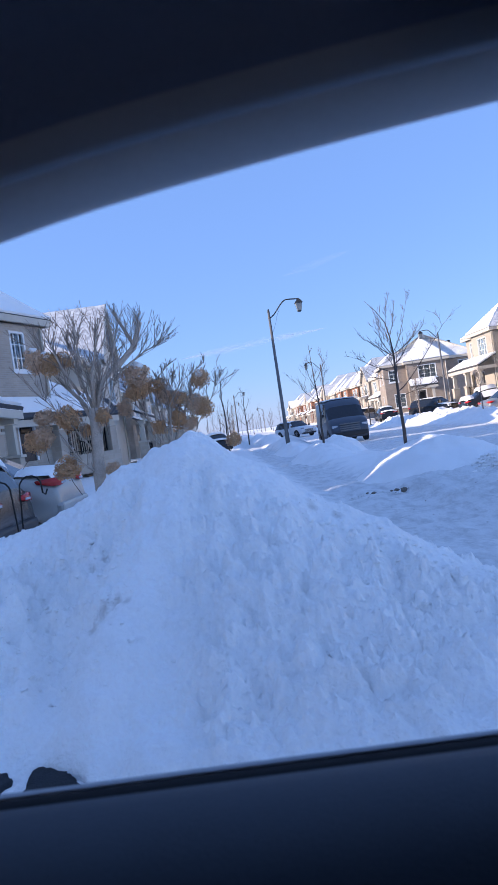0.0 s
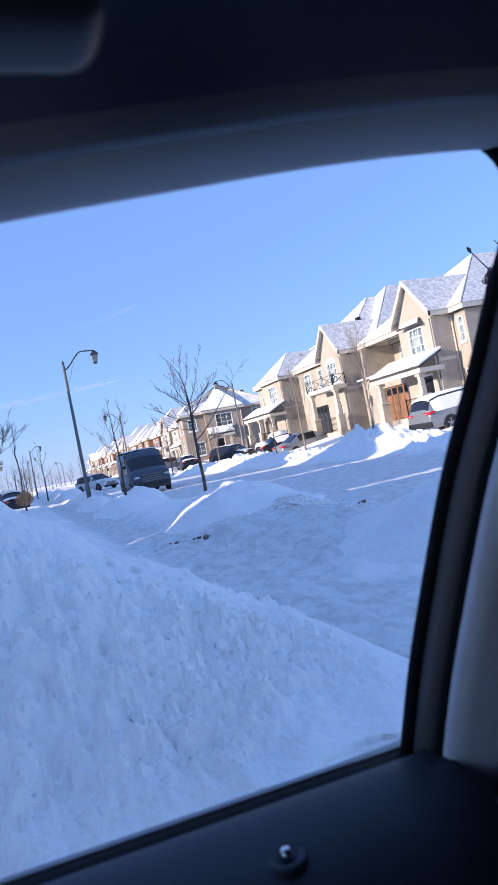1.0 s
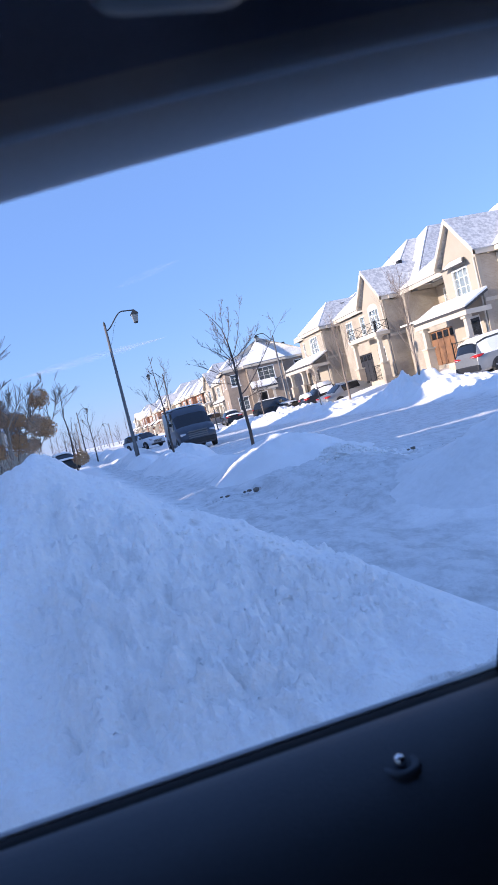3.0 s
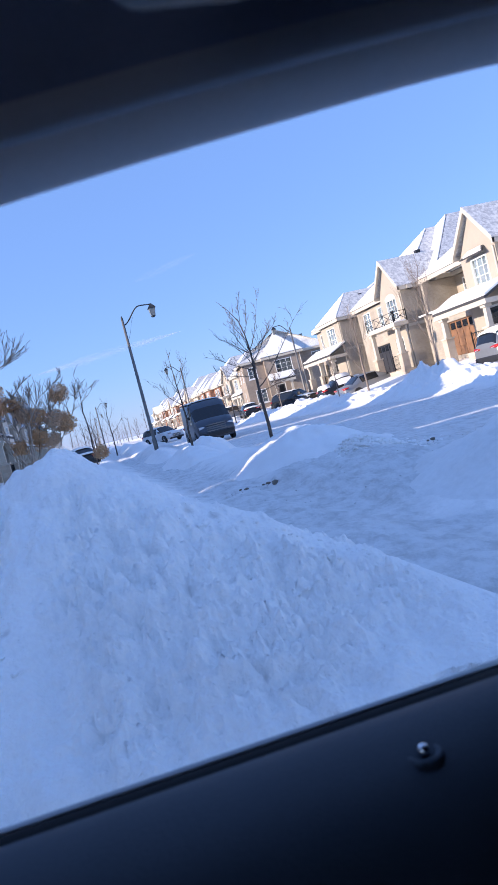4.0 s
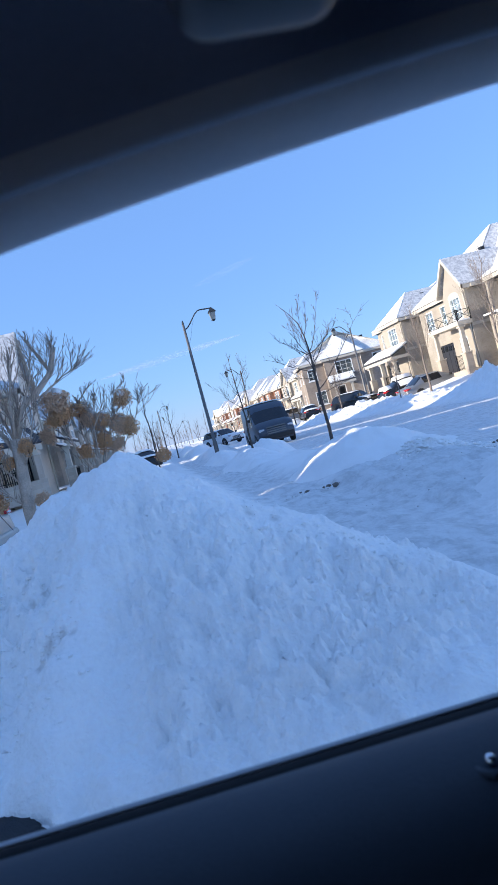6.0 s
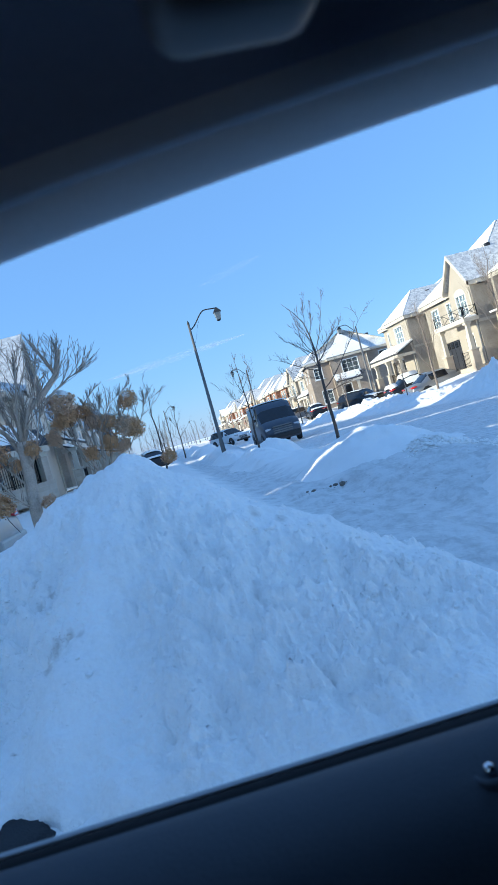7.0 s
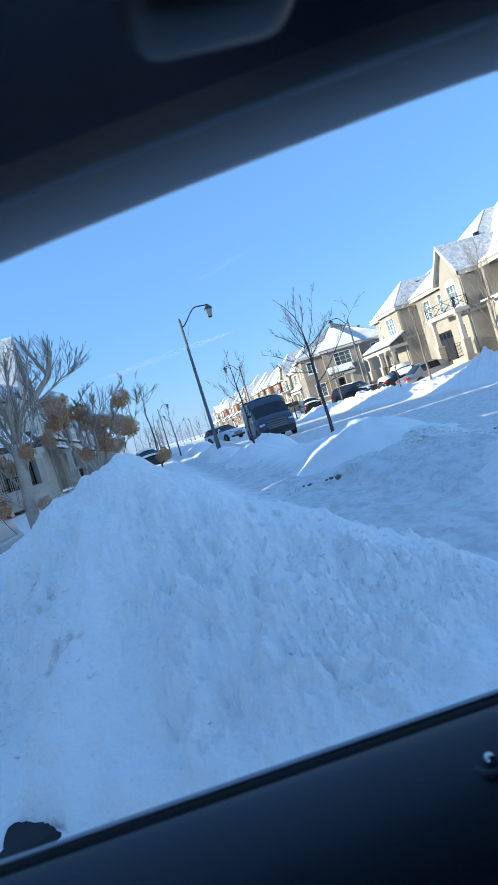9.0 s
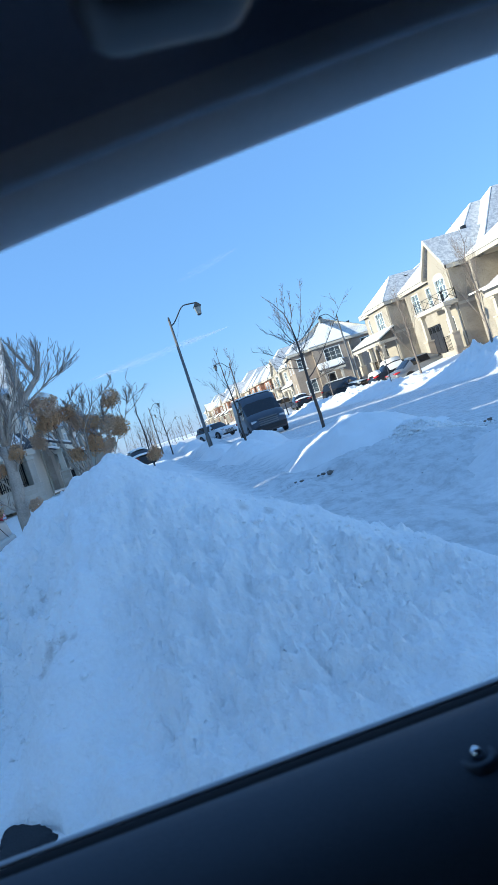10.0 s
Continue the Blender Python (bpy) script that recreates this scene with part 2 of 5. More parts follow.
PAINT = {
    "white": mat("white_car_paint", (0.7, 0.71, 0.72), 0.3, var=0.05),
    "silver": mat("silver_car_paint", (0.27, 0.28, 0.29), 0.3, metal=0.5, var=0.06),
    "grey": mat("slate_grey_car_paint", (0.07, 0.083, 0.105), 0.3, metal=0.2, var=0.2, scale=2, second=(0.12, 0.13, 0.15), amount=0.58, sharp=0.25),
    "black": mat("black_car_paint", (0.015, 0.016, 0.018), 0.25, var=0.2),
    "beige": mat("grey_beige_car_paint", (0.4, 0.38, 0.35), 0.35, metal=0.3, var=0.06),
}
# shaded, middle and lit tones of one roof cloth, the fall-off in colour
HEADLINER = mat("roof_cloth_shaded_tone", (0.17, 0.2, 0.28), 0.9, var=0.08, scale=8, fine=200, bump=0.1, bump_scale=300)
FADE_TONE = mat("roof_cloth_fade_tone", (0.36, 0.37, 0.41), 0.9, var=0.06, scale=8, fine=200)
LINING = mat("roof_cloth_lit_tone", (0.66, 0.65, 0.66), 0.9, var=0.06, scale=8, fine=200)
DOOR_PLASTIC = mat("navy_black_door_plastic", (0.05, 0.062, 0.082), 0.6, var=0.08, scale=10, fine=200, bump=0.1, bump_scale=300, spec=0.3)
RUBBER = mat("black_rubber_seal", (0.008, 0.008, 0.01), 0.75, var=0.1, spec=0.2)
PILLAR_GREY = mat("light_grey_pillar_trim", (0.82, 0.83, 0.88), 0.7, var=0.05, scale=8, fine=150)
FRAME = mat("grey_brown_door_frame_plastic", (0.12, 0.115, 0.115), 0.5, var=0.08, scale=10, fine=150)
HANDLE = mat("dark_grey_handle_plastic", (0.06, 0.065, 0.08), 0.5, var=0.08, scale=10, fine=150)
SEAT = mat("dark_cloth", (0.03, 0.03, 0.035), 0.9, var=0.1)
CAR_OUT = mat("silver_body_paint", (0.5, 0.5, 0.51), 0.35, var=0.05)
AUTO_GLASS = glass_mat("door_glass", (0.75, 0.93, 0.95))
HILL = mat("distant_bare_woods", (0.16, 0.15, 0.16), 0.95, var=0.3, scale=0.05, fine=0.6)


# ---- mesh helpers ----
def empty(name, m=None):
    ob = new(name)
    if m is not None:
        ob.matrix_world = m
    return ob


def part(name, bm, material, parent=None, label="", smooth=False):
    """Links a bmesh as one mesh object, under a thing or a part if given."""
    me = bpy.data.meshes.new(name)
    bm.to_mesh(me)
    bm.free()
    me.materials.append(material)
    if smooth:
        me.polygons.foreach_set("use_smooth", [True] * len(me.polygons))
    ob = new(name, me)
    if parent is not None:
        ob.parent = parent
    if label:
        ob["label"] = label
    return ob


def box(bm, x0, x1, y0, y1, z0, z1):
    v = [bm.verts.new((x, y, z)) for z in (z0, z1) for x, y in ((x0, y0), (x1, y0), (x1, y1), (x0, y1))]
    for f in ((3, 2, 1, 0), (4, 5, 6, 7), (0, 1, 5, 4), (1, 2, 6, 5), (2, 3, 7, 6), (3, 0, 4, 7)):
        bm.faces.new([v[i] for i in f])
    return bm


def cube(x0, x1, y0, y1, z0, z1, bevel=0.0):
    bm = box(bmesh.new(), x0, x1, y0, y1, z0, z1)
    if bevel:
        bmesh.ops.bevel(bm, geom=bm.edges[:], offset=bevel, segments=2, profile=0.5, affect="EDGES")
    return bm


def loft(bm, rings, caps=True, closed=True):
    """Joins rings of equally many points by quads."""
    rows = [[bm.verts.new(p) for p in r] for r in rings]
    n = len(rows[0])
    for a, b in zip(rows, rows[1:]):
        for i in range(n if closed else n - 1):
            bm.faces.new((a[i], a[(i + 1) % n], b[(i + 1) % n], b[i]))
    if caps and closed:
        bm.faces.new(rows[0][::-1]), bm.faces.new(rows[-1])
    return bm


def tube(bm, pts, radii, seg=6):
    """A round tube along points, with a radius at each."""
    pts = [Vector(p) for p in pts]
    rings, side = [], None
    for i, p in enumerate(pts):
        d = (pts[min(i + 1, len(pts) - 1)] - pts[max(i - 1, 0)]).normalized()
        if side is None:
            side = d.orthogonal().normalized()
        side = (side - d * side.dot(d)).normalized()
        up = d.cross(side)
        r = radii[i]
        rings.append([p + r * (math.cos(a) * side + math.sin(a) * up) for a in (2 * math.pi * k / seg for k in range(seg))])
    return loft(bm, rings)


def prism(bm, poly, a, b):
    """A polygon of 3D points, extruded by the vector b - a."""
    d = Vector(b) - Vector(a)
    return loft(bm, [[Vector(p) for p in poly], [Vector(p) + d for p in poly]])


def lattice(seed):
    return np.random.default_rng(seed).random((128, 128))


def smooth_noise(x, y, scale, seed):
    """Value noise in -1..1 on arrays."""
    g = lattice(seed)
    u, v = x * scale + 37.3 * seed, y * scale + 11.9 * seed
    i, j = np.floor(u).astype(int), np.floor(v).astype(int)
    fu, fv = u - i, v - j
    fu, fv = fu * fu * (3 - 2 * fu), fv * fv * (3 - 2 * fv)
    at = lambda a, b: g[a % 128, b % 128]
    return 2 * ((at(i, j) * (1 - fu) + at(i + 1, j) * fu) * (1 - fv) + (at(i, j + 1) * (1 - fu) + at(i + 1, j + 1) * fu) * fv) - 1


def rough(x, y, scale, octaves, seed, gain=0.5):
    return sum(gain**k * smooth_noise(x, y, scale * 2.03**k, seed + k) for k in range(octaves))


def field(name, xs, ys, height, material, parent=None):
    """A sheet over the grid xs, ys, at height(x, y)."""
    gx, gy = np.meshgrid(xs, ys, indexing="ij")
    gz = height(gx, gy)
    verts = np.stack([gx, gy, gz], -1).reshape(-1, 3)
    nx, ny = len(xs), len(ys)
    i = (np.arange(nx - 1)[:, None] * ny + np.arange(ny - 1)).ravel()
    faces = np.stack([i, i + ny, i + ny + 1, i + 1], -1)
    me = bpy.data.meshes.new(name)
    me.from_pydata(verts.tolist(), [], faces.tolist())
    me.polygons.foreach_set("use_smooth", [True] * len(me.polygons))
    me.materials.append(material)
    ob = new(name, me)
    if parent is not None:
        ob.parent = parent
    return ob


def bell(d):
    """1 at 0, falling smoothly to 0 at 1."""
    d = np.clip(d, 0, 1)
    return (1 - d * d) ** 2

# ---- ground, road, snow ----
def road_edge(x, a, b, w=0.5):
    return 1 / (1 + np.exp(-(x - a) / w * 4)) * (1 / (1 + np.exp((x - b) / w * 4)))


def ground_height(x, y):
    """The snow-covered street: near lots, walk, boulevard, road, far boulevard and raised far lots."""
    walkway = road_edge(x, 1.5, 3.0, 0.4)
    carriage = road_edge(x, 5.0, 13.6, 0.6)
    side_street = bell(np.abs(y - 66) / 6.5) * road_edge(x, 12, 60, 1.0)
    near = np.clip((1.5 - x) / 6, 0, 1) * 0.25 * np.clip((y - 8) / 6, 0, 1)
    far = np.clip((x - 15.0) / 6.0, 0, 1) * 0.85
    blvd = 0.16 * (1 - carriage) * (1 - walkway) * np.clip((y - 4) / 5, 0, 1)
    z = near + far * (1 - side_street) + blvd * (1 - side_street)
    z = z + (0.03 * rough(x, y, 0.7, 3, 3) + 0.012 * rough(x, y, 4.0, 3, 9)) * (1 - 0.75 * carriage)
    # banks thrown up by the plough along the boulevards
    crest = np.interp(y, [0, 10, 19, 22, 24, 26.3, 28.4, 31, 32.3, 34, 37, 41, 46, 70, 90], [0.4, 0.6, 0.4, 0.05, 0.5, 0.9, 0.85, 0.25, 0.12, 0.35, 0.42, 0.46, 0.48, 0.35, 0.4])
    bank = bell(np.abs(x - 15.4) / 1.8) * crest * np.clip(1 + 0.25 * rough(x, y, 0.5, 3, 21), 0.3, 1.5) * (1 - side_street)
    bank2 = bell(np.abs(x - 3.9) / 1.3) * np.clip(0.35 + 0.35 * rough(x, y, 0.2, 3, 25), 0, 0.8) * np.clip((y - 30) / 10, 0, 1)
    lump = 0.13 * rough(x, y, 1.5, 5, 31, 0.62)
    z = z + bank * (0.95 + lump * 2) + bank2 * (1 + lump)
    tracks = 0.014 * np.sin(x * 7.5 + 0.4 * np.sin(y * 0.3)) * carriage * (0.5 + 0.5 * smooth_noise(x, y, 0.15, 44))
    return (z + tracks) * np.clip((260 - y) / 120, 0, 1) - 0.02


xs = np.unique(np.concatenate([np.linspace(-900, -40, 14), np.arange(-40, -6, 1.5), np.arange(-6, 24, 0.13), np.arange(24, 60, 1.5), np.linspace(60, 900, 14)]))
ys = np.unique(np.concatenate([np.linspace(-300, -12, 8), np.arange(-12, 3, 0.8), np.arange(3, 40, 0.13), np.arange(40, 90, 0.35), np.arange(90, 260, 2.5), np.linspace(260, 2500, 14)]))
ground = field("ground", xs, ys, ground_height, GROUND)
tagged(ground, "snow-covered street with ploughed boulevards and driveways", "ground", kind="structure")

# driven surfaces, a thin layer over the ground
def strip(name, x0, x1, y0, y1, step, label, category, lift=0.012, relief=0.012):
    ob = field(name, np.arange(x0, x1 + step, step), np.arange(y0, y1 + step, step),
               lambda x, y: ground_height(x, y) - 0.03 + (lift + 0.03 + relief * rough(x * 0.9, y * 1.5, 3.2, 5, 61, 0.68))
               * np.clip(np.minimum(np.minimum(x - x0, x1 - x), np.minimum(y - y0, y1 - y)) / 0.45 * (1 + 0.9 * rough(x, y, 1.3, 3, 63)), 0, 1), GROUND)
    return tagged(ob, label, category, kind="structure")


strip("road", 5.4, 13.2, -10, 120, 0.16, "road of packed snow with wheel tracks", "road", 0.014, 0.006)
strip("pavement", 1.75, 2.75, -8, 60, 0.12, "trodden snowy footpath beside the boulevard", "pavement", 0.03, 0.02)
strip("driveway_2", 2.7, 5.5, 6.4, 12.6, 0.08, "rutted snowy driveway mouth between two mounds", "driveway", 0.03, 0.042)
apron = field("driveway", np.arange(-1.75, -0.4, 0.02), np.arange(2.45, 3.2, 0.02),
              lambda x, y: 0.018 - 0.09 * np.clip(((x + 1.18) / 0.34) ** 2 + ((y - 2.83) / 0.14) ** 2 + 1.1 * rough(x, y, 6.0, 3, 5) + 2.2 * bell(np.abs(x + 1.045 + 0.03 * rough(x, y, 9.0, 2, 8)) / 0.06) - 1, 0, 1) + 0.003 * rough(x, y, 20.0, 2, 6), ASPHALT)
tagged(apron, "bare dark asphalt patch of the driveway", "driveway", kind="structure")

# the big pile beside the driveway
RIDGE_X = [-4.5, -2.6, -1.57, -1.35, -1.07, -0.78, -0.45, -0.23, -0.07, 0.1, 0.27, 0.44, 0.71, 0.99, 1.13, 1.55, 1.78, 1.98, 2.4]
RIDGE_Z = [0.6, 0.8, 0.86, 0.9, 1.0, 1.17, 1.31, 1.42, 1.36, 1.21, 1.12, 0.97, 0.8, 0.64, 0.5, 0.3, 0.12, 0.0, -0.1]


def pile_height(x, y):
    top = np.interp(x, RIDGE_X, RIDGE_Z)
    yr = np.where(x > -0.24, 4.8 - 0.45 * (x + 0.24), 4.8 + 0.15 * (x + 0.24))
    foot = 2.62 + 0.28 * bell(np.abs(x + 1.0) / 0.5) + 0.05 * rough(x, y * 0, 7.0, 2, 74) + 0.1 * rough(x, y * 0, 1.5, 3, 70) + 0.09 * rough(x, y, 4.0, 3, 72)
    s = np.clip((y - foot) / (yr - foot), 0, 1)
    front = s**0.92
    back = np.clip(1 - (y - yr) / np.where(x < -0.9, 1.6, 2.3), 0, 1)
    prof = np.where(y < yr, front, back * back * (3 - 2 * back))
    body = np.clip(top, 0, 9) * prof
    live = np.clip(body / 0.25, 0, 1) * np.clip(1.1 - bell(np.abs(y - yr) / 0.55), 0.26, 1)
    flow = rough(x, y * 0.9, 2.4, 3, 81)
    clods = 0.5 - sum(0.55**k * np.abs(smooth_noise(x, y * 1.2, 4.5 * 2.03**k, 90 + k)) for k in range(4)) / 1.6
    chunks = np.clip(rough(x, y, 8.0, 3, 97), 0.3, 1) - 0.3
    grain = 0.45 - sum(0.6**k * np.abs(smooth_noise(x, y * 1.25, 8.5 * 2.03**k, 170 + k)) for k in range(3)) / 1.5
    patch = np.clip(0.55 + 0.9 * rough(x, y, 0.9, 2, 175), 0.1, 1)
    # a smooth spur runs down from the peak; the face beside it is finely pitted, the other side cloddy, the fan at the foot smoother
    spur = bell(np.abs(x + 0.24 + 0.3 * (4.8 - y) + 0.08 * rough(x, y, 1.1, 2, 191)) / 0.3) * np.clip((4.85 - y) / 0.3, 0, 1)
    face = np.clip((x + 0.45) / 0.25, 0, 1)
    fan = np.maximum(np.clip((y - 2.9) / 0.9, 0.35, 1), face)
    billow = lambda sx, sy, scale, octaves, gain, seed: sum(gain**k * np.abs(smooth_noise(x * sx, y * sy, scale * 2.07**k, seed + k)) for k in range(octaves))
    pits = 0.4 - billow(1.0, 1.15, 7.5, 4, 0.58, 201) / 1.7
    hollow = rough(x + 0.3 * y, y * 0.6, 1.15, 2, 211)
    clumps = np.maximum(rough(x, y, 4.6, 3, 221, 0.5), 0) ** 1.3
    round_ = billow(1.0, 1.2, 6.5, 4, 0.55, 231) - 0.7
    fine_ = billow(1.0, 1.2, 16.0, 3, 0.6, 241) - 0.8
    streaks = rough(x, y * 0.9, 3.2, 3, 251)
    z = body + 0.09 * spur * np.clip(body / 0.25, 0, 1) + 0.86 * live * (1 - 0.68 * spur) * (
        0.08 * hollow + 0.03 * streaks + fan * (0.115 * round_ + 0.042 * fine_ + 0.08 * grain * patch + 0.05 * flow + 0.075 * clods + 0.04 * chunks
                                                + 0.08 * pits * face + 0.2 * clumps * (1 - face) * np.clip((x + 1.75) / 0.4, 0, 1) + 0.02 * rough(x + 0.15 * y, y * 0.7, 13.0, 3, 120, 0.7)))
    return np.where(body > 0.001, z, -0.06) - 0.02


pile = field("snowbank", np.concatenate([np.arange(-3.6, -1.9, 0.025), np.arange(-1.9, 2.35, 0.0095)]), np.concatenate([np.arange(2.5, 5.1, 0.0095), np.arange(5.1, 7.2, 0.025)]), pile_height, PILE)
tagged(pile, "tall heap of shovelled lumpy snow beside the driveway", "snowbank")


def far_bank(x, y):
    edge = np.clip(np.minimum(np.minimum(x - 13.7, 17.1 - x) / 0.35, np.minimum(y - 14, 62 - y) / 0.5), 0, 1)
    chunks = np.clip(rough(x, y, 2.6, 3, 151), 0.15, 1) - 0.15
    return ground_height(x, y) - 0.04 + edge * (0.05 + 0.09 * rough(x, y, 1.1, 3, 153) + 0.16 * chunks + 0.03 * rough(x, y, 6.0, 2, 157))


bank = field("snowbank", np.arange(13.7, 17.15, 0.075), np.arange(14, 62, 0.075), far_bank, PILE)
tagged(bank, "long lumpy bank of ploughed snow beyond the road", "snowbank")


def mound(cx, cy, rx, ry, h, seed, label, power=0.8, cover=PILE):
    """A heap of ploughed snow, its foot in the ground."""
    def height(x, y):
        d = np.hypot((x - cx) / rx, (y - cy) / ry) * (1 + 0.16 * rough(x, y, 0.9, 3, seed))
        return ground_height(x, y) - 0.06 + (h + 0.06) * bell(d) ** power + bell(d) * (0.07 * rough(x, y, 2.2, 3, seed + 5) + 0.03 * rough(x, y, 7.0, 3, seed + 9))
    ob = field("snow_mound", np.arange(cx - rx * 1.4, cx + rx * 1.4, 0.05), np.arange(cy - ry * 1.4, cy + ry * 1.4, 0.05), height, cover)
    return tagged(ob, label, "snow mound", "ploughed mounds along the boulevard")


mound(4.25, 13.2, 2.0, 2.2, 0.56, 101, "ploughed snow mound round a young street tree")
mound(4.9, 11.6, 0.9, 1.1, 0.28, 103, "low crumbled snow mound at the kerb")
mound(3.3, 22.9, 1.3, 3.2, 0.42, 107, "ploughed snow mound round a slim street tree")
mound(4.2, 24.5, 1.1, 2.6, 0.55, 109, "rounded snow mound in front of a van")
mound(4.9, 6.3, 2.5, 2.5, 0.6, 113, "smooth snow mound at the driveway's mouth", 1.35, WORN)
mound(3.2, 31.0, 1.0, 4.0, 0.4, 117, "long snow mound beside a lamp post")


# lumps that have rolled out of the heaps, and grit scraped up with them
def lumps(name, spots, material, label, category, seed):
    """Irregular lumps at (x, y, z, size), as one object."""
    rnd = random.Random(seed)
    balls = []
    for sub_ in (1, 2):
        ball = bmesh.new()
        bmesh.ops.create_icosphere(ball, subdivisions=sub_, radius=1.0)
        ball.verts.ensure_lookup_table()
        balls.append(([v.co.copy() for v in ball.verts], [[v.index for v in f.verts] for f in ball.faces]))
        ball.free()
    verts, faces = [], []
    for x, y, z, r in spots:
        co, fs = balls[1 if r > 0.03 else 0]
        k, n = rnd.random() * 50, len(verts)
        sx, sy, sz = r * rnd.uniform(0.8, 1.3), r * rnd.uniform(0.7, 1.2), r * rnd.uniform(0.5, 0.8)
        for v in co:
            f = 1 + 0.55 * noise.noise(v * 1.7 + Vector((k, k, 0)))
            verts.append((x + v.x * sx * f, y + v.y * sy * f, z + v.z * sz * f))
        faces += [[n + i for i in f] for f in fs]
    me = bpy.data.meshes.new(name)
    me.from_pydata(verts, [], faces)
    me.polygons.foreach_set("use_smooth", [True] * len(me.polygons))
    me.materials.append(material)
    return tagged(new(name, me), label, category, kind="stuff")


on_pile = lambda x, y: float(pile_height(np.array([x]), np.array([y]))[0])
rnd = random.Random(77)
spots = []
tx, ty = np.random.default_rng(7).uniform((-2.4, 2.7), (1.9, 4.75), (6000, 2)).T
tz, tn_ = pile_height(tx, ty), smooth_noise(tx, ty, 1.3, 7)
for x, y, z, f in zip(tx.tolist(), ty.tolist(), tz.tolist(), tn_.tolist()):
    if 0.05 < z < 1.15 and f > rnd.uniform(0.0, 1.0) and 3.1 < y < 4.2:
        spots.append((x, y, z, rnd.choice((0.005, 0.006, 0.008, 0.01, 0.013, 0.018)) * rnd.uniform(0.8, 1.3)))
lumps("snow_clods", spots, PILE, "small clods of snow rolled down the heap", "snow clods", 78)
spots = []
for cx, cy, n, s in ((-0.73, 3.55, 50, 0.035), (-0.68, 3.56, 20, 0.05), (-0.85, 3.93, 12, 0.02), (-0.98, 3.25, 10, 0.01), (-0.39, 3.9, 2, 0.03), (0.66, 4.25, 12, 0.08), (0.5, 4.3, 8, 0.1), (-0.08, 4.3, 4, 0.1)):
    for _ in range(n):
        x, y = rnd.gauss(cx, s), rnd.gauss(cy, s * 0.6)
        spots.append((x, y, on_pile(x, y), rnd.uniform(0.001, 0.0028)))
lumps("dirt_crumbs", spots, BROWN_SNOW, "brown dirt crumbs frozen into the heap", "dirt", 79)
lumps("stones", [(2.79, 10.64, 0.045, 0.05), (2.7, 10.72, 0.05, 0.04), (2.62, 10.75, 0.04, 0.03), (2.35, 10.84, 0.04, 0.035), (2.25, 10.9, 0.04, 0.025), (5.62, 10.4, 0.05, 0.05), (5.54, 10.42, 0.04, 0.03), (4.75, 10.82, 0.1, 0.05)],
      ROCK, "dark lumps of frozen earth lying on the snow", "stones", 82)
spots = []
for cx, cy, n, s in ((2.4, 10.8, 30, 0.16), (4.64, 10.9, 50, 0.28), (4.2, 9.0, 20, 0.6), (3.6, 8.2, 20, 0.8), (4.9, 10.6, 40, 0.5)):
    for _ in range(n):
        x, y = rnd.gauss(cx, s * 1.6), rnd.gauss(cy, s)
        spots.append((x, y, float(ground_height(np.array([x]), np.array([y]))[0]) + 0.03, rnd.uniform(0.004, 0.014)))
lumps("road_grit", spots, DIRT, "dark frozen dirt and stones on the driven snow", "dirt", 80)
spots = []
for _ in range(800):
    x, y = rnd.gauss(4.75, 0.55), rnd.gauss(11.4, 0.7)
    d = math.hypot((x - 4.9) / 0.9, (y - 11.6) / 1.1)
    spots.append((x, y, float(ground_height(np.array([x]), np.array([y]))[0]) + 0.26 * max(0, 1 - d * d) ** 1.6, rnd.uniform(0.01, 0.042)))
lumps("crumbled_snow", spots, PILE, "crumbled chunks of ploughed snow at the kerb", "snow clods", 81)

# ---- the car that the view looks out of ----
own = empty("parked_car")
tagged(own, "parked car, its side window wound down, standing in the driveway", "car")


def side_y(z):
    """The lean of the car's side: nearer the middle of the car towards the roof."""
    return 0.655 - 0.31 * (z - 1.03)


def sill_z(x):
    return 1.038 - 0.034 * (x + 0.1)


HEADER = [(-0.98, 1.08), (-0.8, 1.2), (-0.6, 1.315), (-0.4, 1.41), (-0.25, 1.468), (-0.1, 1.505), (0.05, 1.527), (0.2, 1.544), (0.32, 1.556), (0.42, 1.562),
          (0.5, 1.564), (0.6, 1.564), (0.8, 1.56)]
PILLAR = [(0.45, 1.574), (0.474, 1.564), (0.491, 1.552), (0.502, 1.535), (0.5045, 1.518), (0.501, 1.5), (0.481, 1.443), (0.464, 1.385), (0.433, 1.29), (0.408, 1.182), (0.391, 1.095), (0.38, 1.013), (0.372, 0.96)]


def eased(path, steps=4):
    """The same line with points between, smoothly bent."""
    out = []
    for i in range(len(path) - 1):
        p = [Vector(path[min(max(k, 0), len(path) - 1)]) for k in (i - 1, i, i + 1, i + 2)]
        for k in range(steps):
            u = k / steps
            out.append(tuple(0.5 * (2 * p[1] + (p[2] - p[0]) * u + (2 * p[0] - 5 * p[1] + 4 * p[2] - p[3]) * u * u + (3 * p[1] - p[0] - 3 * p[2] + p[3]) * u**3)))
    return out + [path[-1]]


HEADER, PILLAR = eased(HEADER), eased(PILLAR)


def frame_sweep(path, profile, outward):
    """Sweeps a profile of (away from the opening, inwards) along a line of the door's side."""
    rings = []
    for i, (x, z) in enumerate(path):
        a, b = path[max(i - 1, 0)], path[min(i + 1, len(path) - 1)]
        tx, tz = b[0] - a[0], b[1] - a[1]
        l = math.hypot(tx, tz)
        nx, nz = -tz / l * outward, tx / l * outward
        rings.append([(x + nx * d, side_y(z) - inward, z + nz * d) for d, inward in profile])
    return rings


